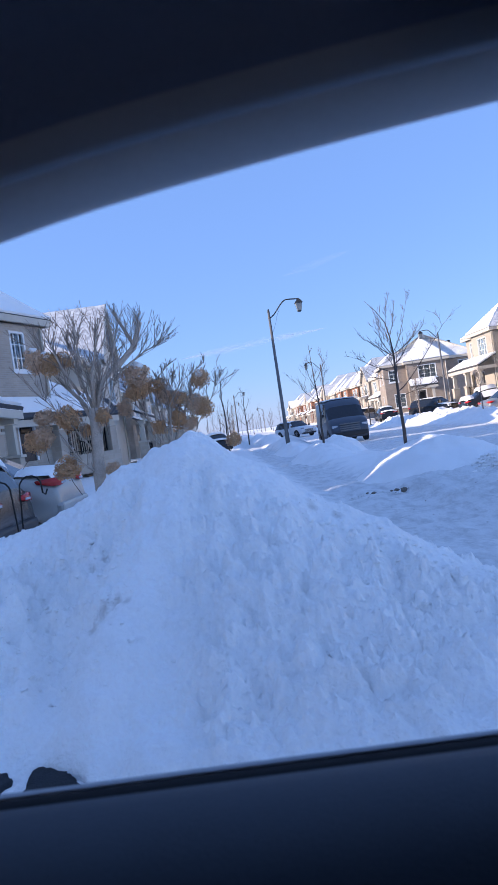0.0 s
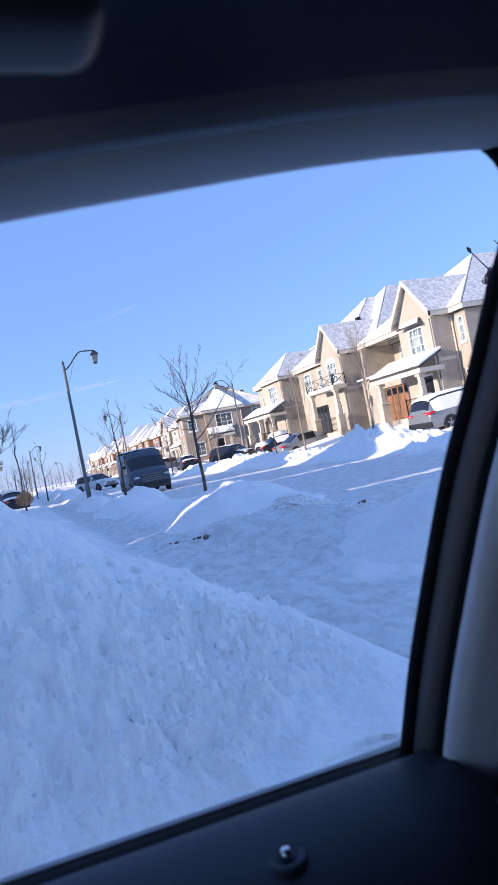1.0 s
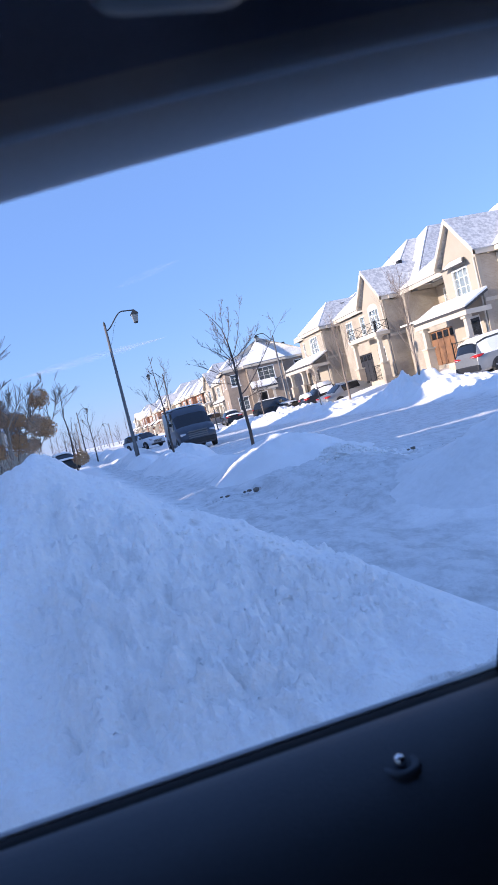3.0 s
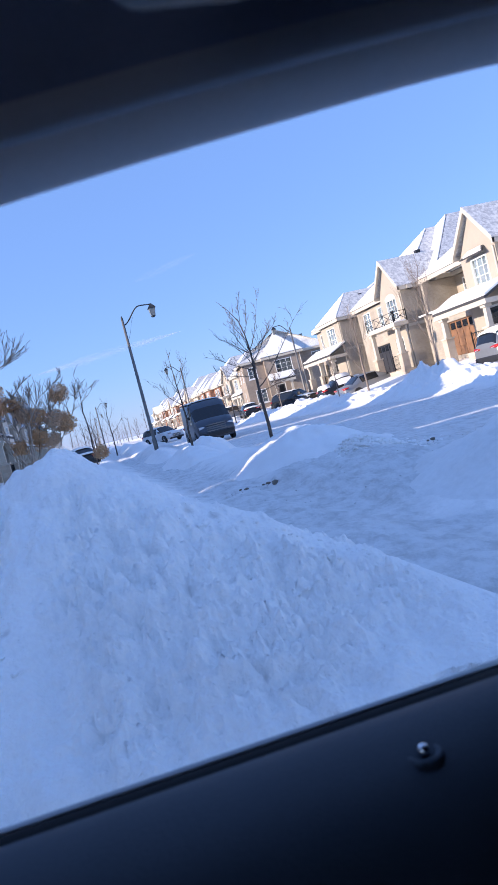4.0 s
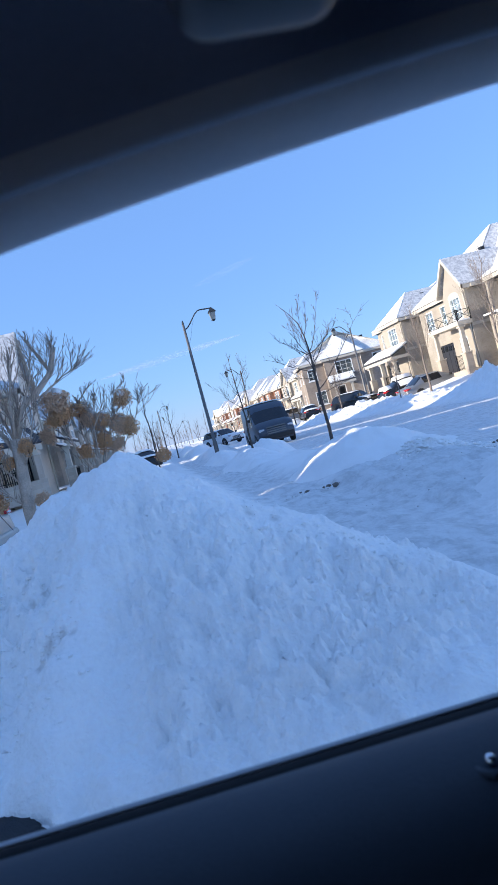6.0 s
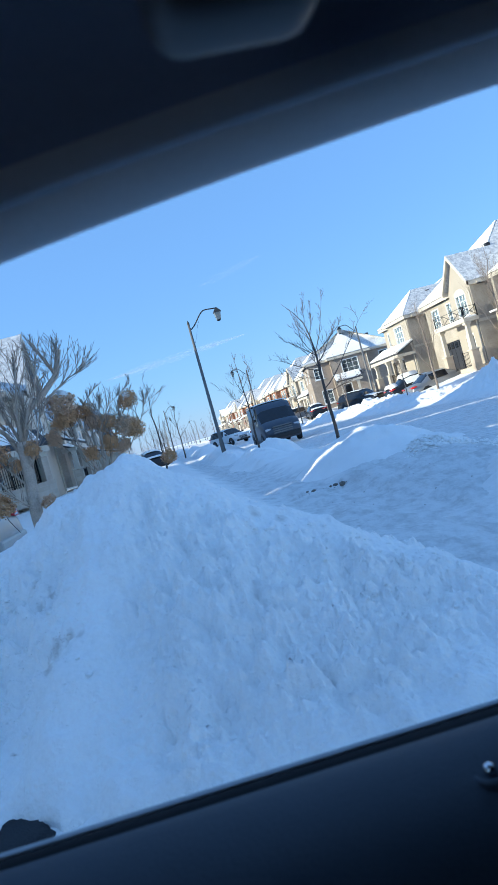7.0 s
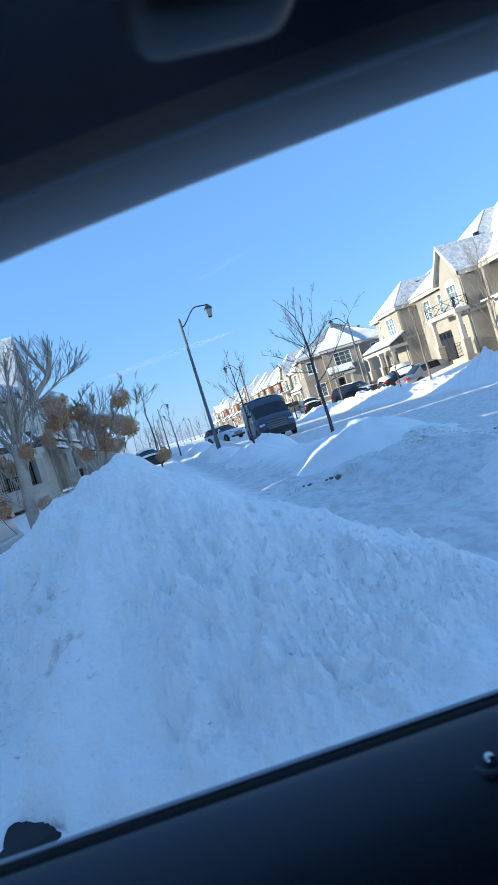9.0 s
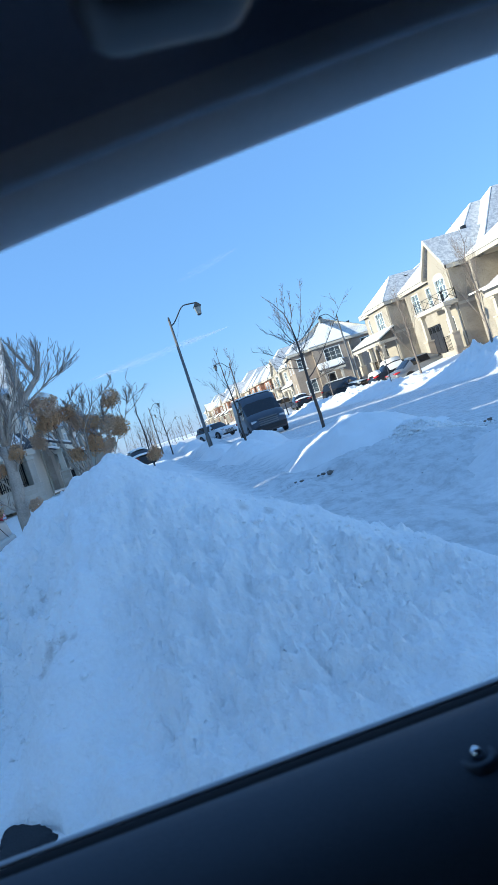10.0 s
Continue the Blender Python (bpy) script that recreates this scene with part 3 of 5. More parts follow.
bm = loft(bmesh.new(), frame_sweep(PILLAR, [(0.0, 0.0), (0.002, 0.008), (0.008, 0.012), (0.02, 0.006), (0.05, -0.02), (0.03, -0.02)], 1))
part("door_seal", bm, RUBBER, own, "black rubber door seal", True)
# paler tone along the window stands in for light on the lining
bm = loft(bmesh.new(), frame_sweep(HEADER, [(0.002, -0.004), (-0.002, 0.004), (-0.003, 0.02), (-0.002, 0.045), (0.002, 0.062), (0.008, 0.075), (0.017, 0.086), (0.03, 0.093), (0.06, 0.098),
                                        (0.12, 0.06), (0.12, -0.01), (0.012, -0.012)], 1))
part("roof_lining_edge", bm, LINING, own, "cloth roof lining curving over the window, in the lit tone", True)
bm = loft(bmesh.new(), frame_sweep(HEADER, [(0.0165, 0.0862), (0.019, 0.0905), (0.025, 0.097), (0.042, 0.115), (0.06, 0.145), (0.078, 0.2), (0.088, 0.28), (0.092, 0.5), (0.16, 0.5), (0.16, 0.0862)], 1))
part("headliner", bm, HEADLINER, own, "cloth headliner, in the shaded tone of the same cloth", True)
# strip between both tones, one painted step of the fading light
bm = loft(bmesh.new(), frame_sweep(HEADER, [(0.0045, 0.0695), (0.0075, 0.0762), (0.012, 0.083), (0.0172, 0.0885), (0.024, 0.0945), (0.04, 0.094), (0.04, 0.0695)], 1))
part("lining_fade_strip", bm, FADE_TONE, own, "strip in a middle tone that paints the light fading", True)
bm = loft(bmesh.new(), frame_sweep(PILLAR, [(0.008, 0.012), (0.009, 0.022), (0.012, 0.032), (0.018, 0.036), (0.06, 0.036), (0.06, -0.02), (0.03, -0.015)], 1))
part("door_frame", bm, FRAME, own, "black plastic window frame of the door", True)
bm = loft(bmesh.new(), frame_sweep(PILLAR, [(0.016, 0.036), (0.012, 0.044), (0.016, 0.05), (0.05, 0.05), (0.05, 0.036)], 1))
part("pillar_seal", bm, RUBBER, own, "rubber seal beside the pillar", True)
low = [(0.512, 1.64), (0.51, 1.58), (0.5045, 1.518), (0.481, 1.443), (0.464, 1.385), (0.433, 1.29), (0.408, 1.182), (0.391, 1.095), (0.38, 1.013), (0.374, 0.96), (0.37, 0.93)]
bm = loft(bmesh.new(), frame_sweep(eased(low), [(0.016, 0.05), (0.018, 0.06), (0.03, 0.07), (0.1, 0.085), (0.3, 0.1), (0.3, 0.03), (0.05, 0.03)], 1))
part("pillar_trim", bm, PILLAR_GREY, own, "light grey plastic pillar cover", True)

# door top: outer moulding, wiper seals, panel
def along(x0, x1, section, steps=14):
    rings = []
    for i in range(steps + 1):
        x = x0 + (x1 - x0) * i / steps
        rings.append([(x, y, sill_z(x) + dz) for y, dz in section])
    return loft(bmesh.new(), rings)


part("belt_moulding", along(-1.0, 0.385, [(0.668, -0.026), (0.665, -0.011), (0.672, -0.009), (0.684, -0.017), (0.686, -0.04)]), RIM, own, "thin bright belt moulding", True)
part("window_wiper_seal", along(-1.0, 0.38, [(0.664, -0.05), (0.664, -0.012), (0.657, -0.011), (0.648, -0.012), (0.643, -0.014), (0.64, -0.05)]), RUBBER, own, "black felt seal along the window slot", True)
part("lower_pillar_trim", cube(0.4, 0.86, 0.585, 0.69, 0.3, 0.945, 0.02), SEAT, own, "dark plastic below the pillar", True)
part("door_panel", along(-1.1, 0.402, [(0.6395, -0.05), (0.6395, -0.008), (0.63, -0.003), (0.61, -0.002), (0.585, -0.004), (0.555, -0.012), (0.53, -0.026), (0.512, -0.05), (0.5, -0.09), (0.49, -0.2),
                                   (0.47, -0.45), (0.62, -0.6)], 20), DOOR_PLASTIC, own, "dark moulded door panel", True)
bm = loft(bmesh.new(), [[(x, y, z) for x, z in ((-0.95, 1.0), (0.33, 0.985), (0.33, 0.55), (-0.95, 0.55))] for y in (0.643, 0.648)])
glass = part("door_window", bm, AUTO_GLASS, own, "clear tinted window wound down into the door")
bm = bmesh.new()
kx, ky, kz = 0.208, 0.56, sill_z(0.208) - 0.011
ring = lambda r, z: [(kx + r * math.cos(a), ky + r * math.sin(a), z) for a in (2 * math.pi * k / 20 for k in range(20))]
part("knob_collar", loft(bmesh.new(), [ring(0.0175, kz - 0.006), ring(0.0172, kz - 0.0004), ring(0.0155, kz + 0.0012), ring(0.012, kz + 0.001), ring(0.0085, kz - 0.002)]), DOOR_PLASTIC, own, "round plastic collar", True)
bm = loft(bm, [ring(0.0055, kz), ring(0.0055, kz + 0.003), ring(0.005, kz + 0.0055), ring(0.0035, kz + 0.0075), ring(0.0012, kz + 0.0085)])
part("lock_knob", bm, CHROME, own, "small bright door lock knob", True)


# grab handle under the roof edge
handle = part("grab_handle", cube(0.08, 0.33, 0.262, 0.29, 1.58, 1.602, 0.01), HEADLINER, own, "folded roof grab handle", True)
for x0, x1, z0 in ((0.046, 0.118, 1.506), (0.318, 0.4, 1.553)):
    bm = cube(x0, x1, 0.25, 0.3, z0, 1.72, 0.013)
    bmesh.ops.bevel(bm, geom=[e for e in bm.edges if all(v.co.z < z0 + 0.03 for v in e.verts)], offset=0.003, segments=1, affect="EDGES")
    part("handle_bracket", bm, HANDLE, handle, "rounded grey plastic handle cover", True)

# closing shell of the cabin; far window's dark panel is added to cut light
shell = [("roof", (-1.3, 1.7, -0.95, 0.5, 1.69, 1.73), HEADLINER), ("floor_pan", (-1.6, 1.7, -0.95, 0.66, 0.3, 0.36), SEAT), ("far_side", (-1.6, 1.7, -0.99, -0.95, 0.3, 1.08), SEAT), ("far_rail", (-1.3, 1.7, -0.99, -0.9, 1.56, 1.7), HEADLINER), ("far_pillar", (0.3, 0.45, -0.99, -0.93, 1.08, 1.56), PILLAR_GREY), ("far_window_light_block", (-0.5, 1.7, -0.96, -0.94, 1.08, 1.56), SEAT),
         ("bulkhead", (-1.66, -1.6, -0.99, 0.7, 0.3, 1.0), SEAT), ("dashboard", (-1.6, -0.95, -0.94, 0.45, 0.7, 1.02), SEAT), ("rear_bulkhead", (1.7, 1.76, -0.99, 0.7, 0.3, 1.7), SEAT),
         ("rear_side", (0.85, 1.7, 0.5, 0.7, 0.3, 1.7), SEAT), ("front_side", (-1.6, -0.98, 0.48, 0.7, 0.3, 1.08), SEAT), ("door_skin", (-1.0, 0.64, 0.69, 0.72, 0.3, 0.99), CAR_OUT),
         ("roof_skin", (-1.3, 1.76, -0.99, 0.56, 1.732, 1.77), CAR_OUT), ("lower_door", (-1.0, 0.64, 0.62, 0.69, 0.3, 0.5), SEAT)]
for name, dims, m in shell:
    part(name, cube(*dims), m, own)

# ---- houses ----
window_cache = {}


def window(parent, place, w, h, bars=(2, 3), arch=0.0, name="window"):
    """A white window: frame with sill, muntins, pane and a blind behind; built facing -y, from its lower corner."""
    key = (round(w, 2), round(h, 2), bars, arch)
    if key not in window_cache:
        f = bmesh.new()
        box(f, 0, 0.08, -0.05, 0.07, 0, h), box(f, w - 0.08, w, -0.05, 0.07, 0, h)
        box(f, 0.08, w - 0.08, -0.05, 0.07, h - 0.08, h), box(f, 0.08, w - 0.08, -0.05, 0.07, 0, 0.08)
        bmesh.ops.remove_doubles(f, verts=f.verts[:], dist=0.001)
        sill = box(bmesh.new(), -0.08, w + 0.08, -0.12, 0.05, -0.1, -0.004)
        if arch:
            steps = 10
            ring = [(w / 2 - (w / 2 + 0.06) * math.cos(math.pi * k / steps), h + 0.004 + arch * math.sin(math.pi * k / steps)) for k in range(steps + 1)]
            head = prism(bmesh.new(), [(x, -0.06, z) for x, z in ring], (0, 0, 0), (0, 0.1, 0))
        g = bmesh.new()
        box(g, 0.081, w - 0.081, 0.02, 0.032, 0.081, h - 0.081)
        bars_ = []
        for k in range(1, bars[0]):
            x = w * k / bars[0]
            bars_.append(("muntin", box(bmesh.new(), x - 0.018, x + 0.018, -0.015, 0.018, 0.082, h - 0.082), WHITE))
        for k in range(1, bars[1]):
            z = h * k / bars[1]
            bars_.append(("muntin", box(bmesh.new(), 0.082, w - 0.082, -0.012, 0.016, z - 0.014, z + 0.014), WHITE))
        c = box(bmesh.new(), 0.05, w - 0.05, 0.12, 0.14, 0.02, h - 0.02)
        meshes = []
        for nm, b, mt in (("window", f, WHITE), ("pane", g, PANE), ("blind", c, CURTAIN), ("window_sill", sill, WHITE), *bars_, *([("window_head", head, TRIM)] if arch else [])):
            me = bpy.data.meshes.new(nm)
            b.to_mesh(me), b.free(), me.materials.append(mt)
            meshes.append(me)
        window_cache[key] = meshes
    meshes = window_cache[key]
    ob = new("window", meshes[0])
    ob.parent, ob.matrix_local = parent, place
    for nm, me in zip(["pane", "blind", "window_sill"] + ["muntin"] * (len(meshes) - 4 - bool(arch)) + ["window_head"], meshes[1:]):
        if len(me.polygons):
            child = new(nm, me)
            child.parent = ob
            if nm == "pane":
                child.visible_shadow = False
    return ob


def wall(bm, u0, u1, z0, z1, holes, put, thick=0.25):
    """A wall with openings cut through it; put maps (along, depth, up) to the house."""
    us = sorted({u0, u1, *(h[0] for h in holes), *(h[1] for h in holes)})
    for a, b in zip(us, us[1:]):
        spans, z = [], z0
        for h in sorted((h for h in holes if h[0] < b - 1e-6 and h[1] > a + 1e-6), key=lambda h: h[2]):
            spans.append((z, h[2]))
            z = h[3]
        spans.append((z, z1))
        for lo, hi in spans:
            if hi - lo > 1e-3:
                p, q = put(a, 0, lo), put(b, thick, hi)
                box(bm, min(p[0], q[0]), max(p[0], q[0]), min(p[1], q[1]), max(p[1], q[1]), lo, hi)
    bmesh.ops.remove_doubles(bm, verts=bm.verts[:], dist=0.001)


def hip_roof(x0, x1, y0, y1, z, rise, front, back, over=0.35):
    """A hipped roof over a rectangle, ridge along x; front, back: how far the ridge stops short (0: a gable)."""
    x0, x1, y0, y1 = x0 - over, x1 + over, y0 - over, y1 + over
    ym = (y0 + y1) / 2
    c = [(x0, y0, z), (x1, y0, z), (x1, y1, z), (x0, y1, z)]
    a, b = (x0 + front, ym, z + rise), (x1 - back, ym, z + rise)
    return c, a, b


def slab(points, thick):
    """A flat polygon with thickness along its normal."""
    p = [Vector(v) for v in points]
    n = (p[1] - p[0]).cross(p[2] - p[0]).normalized()
    if n.z < 0:
        n, p = -n, p[::-1]
    return loft(bmesh.new(), [[v for v in p], [v + n * thick for v in p]])


def roof_of(parent, dims, z, rise, front, back, over, snowy, cover=SHINGLE):
    """Roof slopes as slabs, a fascia round the eaves, and snow lying on some slopes."""
    c, a, b = hip_roof(*dims, z, rise, front, back, over)
    slopes = {"front": (c[3], c[0], a), "near": (c[0], c[1], b, a), "far": (c[2], c[3], a, b), "back": (c[1], c[2], b)}
    roof = None
    for side, pts in slopes.items():
        if (side == "front" and front == 0) or (side == "back" and back == 0):
            continue
        if side in snowy:
            ob = part("roof_slope", slab(pts, 0.02), DARK_ROOF, parent)
            inner = [Vector(p).lerp(sum((Vector(q) for q in pts), Vector()) / len(pts), 0.012) + Vector((0, 0, 0.026)) for p in pts]
            part("roof_snow", slab(inner, 0.09), SNOW, ob, "white snow lying on the roof")
        else:
            part("roof_slope", slab(pts, 0.05), cover, parent)
    (x0, y0, _), (x1, y1, _) = c[0], c[2]
    runs = [(x0, x1, y0, y0 + 0.12), (x0, x1, y1 - 0.12, y1)]
    runs += [(x0, x0 + 0.12, y0 + 0.12, y1 - 0.12)] if front > 0 else []
    runs += [(x1 - 0.12, x1, y0 + 0.12, y1 - 0.12)] if back > 0 else []
    for run in runs:
        part("eave", cube(*run, z - 0.24, z - 0.004), TRIM, parent)
    return c, a, b


def railing(parent, p, q, h=0.95, gap=0.14, crossed=False):
    """A black railing between two points: rails, end posts, and bars or crossed panels."""
    p, q = Vector(p), Vector(q)
    d = q - p
    rod = lambda a, b, r: tube(bmesh.new(), [a, b], [r] * 2, 4)
    lift = lambda u, z: p + d * u + Vector((0, 0, z))
    rail = part("railing", rod(lift(0, h), lift(1, h), 0.025), BLACK_IRON, parent, "black iron railing")
    part("bottom_rail", rod(lift(0, 0.1), lift(1, 0.1), 0.025), BLACK_IRON, rail)
    n = max(1, round(d.length / 1.3)) if crossed else max(2, int(d.length / gap))
    for k in range(n if crossed else 0):
        part("cross_bar", rod(lift(k / n, 0.12), lift((k + 1) / n, h - 0.02), 0.02), BLACK_IRON, rail)
        part("cross_bar", rod(lift(k / n, h - 0.02), lift((k + 1) / n, 0.12), 0.02), BLACK_IRON, rail)
    for k in range(n + 1):
        end = k in (0, n)
        part("post" if end else "baluster", rod(lift(k / n, 0), lift(k / n, h + 0.06 if end else h), 0.035 if end else 0.011), BLACK_IRON, rail)
    return rail


def column(parent, x, y, z0, z1, plinth=1.0):
    base = part("plinth", cube(x - 0.24, x + 0.24, y - 0.24, y + 0.24, z0 - 0.6, z0 + plinth, 0.02), STONE, parent, "cut stone column base")
    sq = lambda r, z: [(x - r, y - r, z), (x + r, y - r, z), (x + r, y + r, z), (x - r, y + r, z)]
    z2 = z0 + plinth
    bm = loft(bmesh.new(), [sq(0.28, z2 + 0.002), sq(0.28, z2 + 0.08), sq(0.13, z2 + 0.09), sq(0.12, z1 - 0.16), sq(0.2, z1 - 0.15), sq(0.2, z1)])
    part("column", bm, TRIM, base, "cream painted square column")


def garage_door(parent, x, y0, y1, z1, m=WOOD_DOOR):
    """A sectional door: backing, raised panels and a row of small lights."""
    w, rise_ = (y1 - y0) / 4, (z1 - 0.06) / 4
    door = part("garage_door", cube(x + 0.16, x + 0.24, y0, y1, 0, z1), m, parent, "panelled garage door")
    me = None
    for i in range(4):
        for j in range(3):
            if me is None:
                ob = part("panel", cube(x + 0.12, x + 0.159, 0.02, w - 0.02, 0, rise_ - 0.03), m, door)
                me = ob.data
            else:
                ob = new("panel", me)
                ob.parent = door
            ob.location = (0, y0 + i * w, 0.02 + j * rise_)
        part("door_light", cube(x + 0.13, x + 0.158, y0 + i * w + 0.1, y0 + (i + 1) * w - 0.1, z1 * 0.76, z1 - 0.1), CAR_GLASS, door, "small dark glass light")


def front_door(parent, x, y0, y1, z1):
    frame_ = bmesh.new()
    box(frame_, x + 0.03, x + 0.2, y0, y0 + 0.1, 0, z1), box(frame_, x + 0.03, x + 0.2, y1 - 0.1, y1, 0, z1), box(frame_, x + 0.03, x + 0.2, y0 + 0.1, y1 - 0.1, z1 - 0.1, z1)
    bmesh.ops.remove_doubles(frame_, verts=frame_.verts[:], dist=0.001)
    part("door_frame", frame_, WHITE, parent)
    leaf = part("door_leaf", box(bmesh.new(), x + 0.1, x + 0.16, y0 + 0.1, y1 - 0.1, 0, z1 - 0.1), DARK_DOOR, parent, "dark front door")
    part("panel", box(bmesh.new(), x + 0.08, x + 0.099, y0 + 0.25, y1 - 0.25, 0.2, 0.8), DARK_DOOR, leaf)
    part("door_light", box(bmesh.new(), x + 0.08, x + 0.099, y0 + 0.25, y1 - 0.25, 1.0, z1 - 0.25), CAR_GLASS, leaf, "dark glass in the door")


def downspout(parent, x, y, z1):
    bm = tube(bmesh.new(), [(x, y, z1), (x, y, z1 - 0.3), (x, y, 0)], [0.05] * 3, 6)
    part("downspout", bm, TRIM, parent, "cream downspout")


FRONT = -90.0


def house(m, label, W=9.4, D=12.0, E=5.2, bay=(0.0, 4.0), bay_roof="gable", porch=(0.2, 6.4), balcony=False, brick=BRICK_TAN, face=STUCCO, rise=4.6, snowy=("front",), garage=(4.9, 7.9),
          garage_mat=WOOD_DOOR, door=(1.3, 2.5), near_side=True, detail=True, group="houses along the street", side_windows=((2.6, 3.4), (7.5, 8.6)), bay_rise=2.1, fwd=0.7, hip=None, over=0.35, shallow=1.5, low=False, bay_snow=False, half=0.85, jog=None, setback=0.0, thin_porch=False, cover=SHINGLE, drop=0.0, end_windows=(), far_windows=()):
    """A two-storey brick house, its front at x = 0 looking to -x, from y = 0 to y = W."""
    h = empty("house", m)
    tagged(h, label, "house", group)
    b0, b1 = bay
    mid = (b0 + b1) / 2
    # main walls
    rest0 = b1 if b0 < 0.5 else 0.0
    rest1 = W if b0 < 0.5 else b0
    up_holes = [] if low else [(rest0 + 0.9, rest0 + 2.1, 3.3, 4.7)] + ([(rest1 - 2.2, rest1 - 1.0, 3.3, 4.7)] if rest1 - rest0 > 4.6 else [])
    holes = list(up_holes) + ([(garage[0], garage[1], 0.0, 2.05)] if garage and garage[0] >= rest0 else [])
    if not (b0 <= door[0] < b1):
        holes.append((door[0], door[1], 0.0, 2.1))
    bm = bmesh.new()
    if setback:
        # the upper storey stands back over the garage
        wall(bm, rest0, rest1, -0.8, 2.95, [q for q in holes if q[2] < 1], lambda u, d, z: (d, u, z))
        part("front_wall", bm, brick, h)
        bm = bmesh.new()
        wall(bm, rest0, rest1, 2.95, E - 0.25, [q for q in holes if q[2] > 1], lambda u, d, z: (setback + d, u, z))
        part("garage_roof", slab([(-0.3, rest0, 2.9), (-0.3, rest1 + 0.1, 2.9), (setback, rest1 + 0.1, 3.3), (setback, rest0, 3.3)], 0.1), SNOW, h, "snow-covered garage roof")
    else:
        wall(bm, rest0, rest1, -0.8, E - 0.25, holes, lambda u, d, z: (d, u, z))
    if b0 >= 0.5 and b1 < W - 0.05:
        part("front_wall", bm, brick, h)
        bm = bmesh.new()
        wall(bm, b1, W, -0.8, E - 0.25, list(end_windows), lambda u, d, z: (d, u, z))
    part("front_wall", bm, brick, h)
    bm = bmesh.new()
    near = [(a, c, 3.35, 4.7) for a, c in side_windows] if near_side else []
    wall(bm, 0.0 if b0 < 0.5 else 0.25, D - 0.25, -0.8, E - 0.25, near, lambda u, d, z: (u, d, z))
    part("side_wall", bm, brick, h)
    if jog:
        # the rear of the house stands out beyond the side wall, under a hipped roof of its own
        back_, out_ = jog
        bm = bmesh.new()
        slot = (-out_ + 0.22, -out_ + 0.22 + 0.5, 3.35, 4.7)
        wall(bm, -out_, -0.003, -0.8, E - 0.25, [slot, (slot[0], slot[1], 0.7, 2.0)], lambda u, d, z: (back_ + d, u, z), 0.2)
        part("side_wing_wall", bm, brick, h)
        bm = bmesh.new()
        wall(bm, back_ + 0.2, D, -0.8, E - 0.25, [], lambda u, d, z: (u, -out_ + d, z), 0.2)
        part("side_wing_wall", bm, brick, h)
        for lo in (3.35, 0.7):
            window(h, pose(back_ + 0.03, slot[1], lo, 0, 0, FRONT), 0.5, 1.35 if lo > 2 else 1.3, (1, 3))
        roof_of(h, (back_, D, -out_, W), E + 0.006, rise * (1 + out_ / W) + 0.05, hip or W * 0.5, W * 0.5, over, snowy)
    bm = bmesh.new()
    wall(bm, 0.25 if b0 < 0.5 or b1 < W - 0.05 else 0.0, D - 0.25, -0.8, E - 0.25, list(far_windows), lambda u, d, z: (u, W - d, z))
    part("side_wall", bm, brick, h)
    bm = bmesh.new()
    wall(bm, 0.0, W, -0.8, E - 0.25, [], lambda u, d, z: (D - d, u, z))
    part("back_wall", bm, brick, h)
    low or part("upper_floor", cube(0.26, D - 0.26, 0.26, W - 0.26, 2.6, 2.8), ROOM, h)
    # projecting bay
    bay_win = (mid - 0.6, mid + 0.6, 0.8, 2.1) if low else (mid - half, mid + half, 3.25, 4.7)
    bm = bmesh.new()
    bay_holes = [bay_win] + ([(door[0], door[1], 0.0, 2.1)] if b0 <= door[0] < b1 else []) + ([(garage[0], garage[1], 0.0, 2.05)] if garage and garage[0] < rest0 else [])
    wall(bm, b0, b1, -0.8, E - 0.25, bay_holes, lambda u, d, z: (d - fwd, u, z))
    part("bay_wall", bm, face, h, "rendered front bay")
    for y in (b0, b1 - 0.25):
        part("bay_return", cube(-fwd + 0.25, 0.0, y, y + 0.25, -0.8, E - 0.25), brick, h)
    # windows and doors
    for a, c, lo, hi in up_holes:
        window(h, pose(setback + 0.03, c, lo, 0, 0, FRONT), c - a, hi - lo)
    window(h, pose(-fwd + 0.03, bay_win[1], bay_win[2], 0, 0, FRONT), bay_win[1] - bay_win[0], bay_win[3] - bay_win[2], (3, 3), 0.35 if balcony else 0.0)
    if detail and bay_roof == "gable" and not balcony and not low:
        hood = part("window_hood", slab([(-fwd - 0.4, mid - 1.05, 4.78), (-fwd - 0.4, mid + 1.05, 4.78), (-fwd - 0.01, mid + 0.7, 5.1), (-fwd - 0.01, mid - 0.7, 5.1)], 0.06), DARK_ROOF, h)
        part("hood_snow", slab([(-fwd - 0.38, mid - 0.95, 4.85), (-fwd - 0.38, mid + 0.7, 4.85), (-fwd - 0.1, mid + 0.5, 5.08), (-fwd - 0.1, mid - 0.65, 5.08)], 0.1), SNOW, hood)
    if near_side:
        for a, c in side_windows:
            window(h, pose(a, 0.03, 3.35), c - a, 1.35)
    for a, c, lo, hi in end_windows:
        window(h, pose(0.03, c, lo, 0, 0, FRONT), c - a, hi - lo)
    for a, c, lo, hi in far_windows:
        window(h, pose(c, W - 0.03, lo, 0, 0, 180), c - a, hi - lo, (1, 3))
    dx = -fwd if b0 <= door[0] < b1 else 0.0
    front_door(h, dx, *door, 2.1)
    if garage:
        garage_door(h, 0.0 if garage[0] >= rest0 else -fwd, *garage, 2.05, garage_mat)
    # roofs
    roof_of(h, (setback, D, 0, W), E, rise, hip or W * 0.5, W * 0.5, over, snowy, cover)
    reach = 4.2 + setback
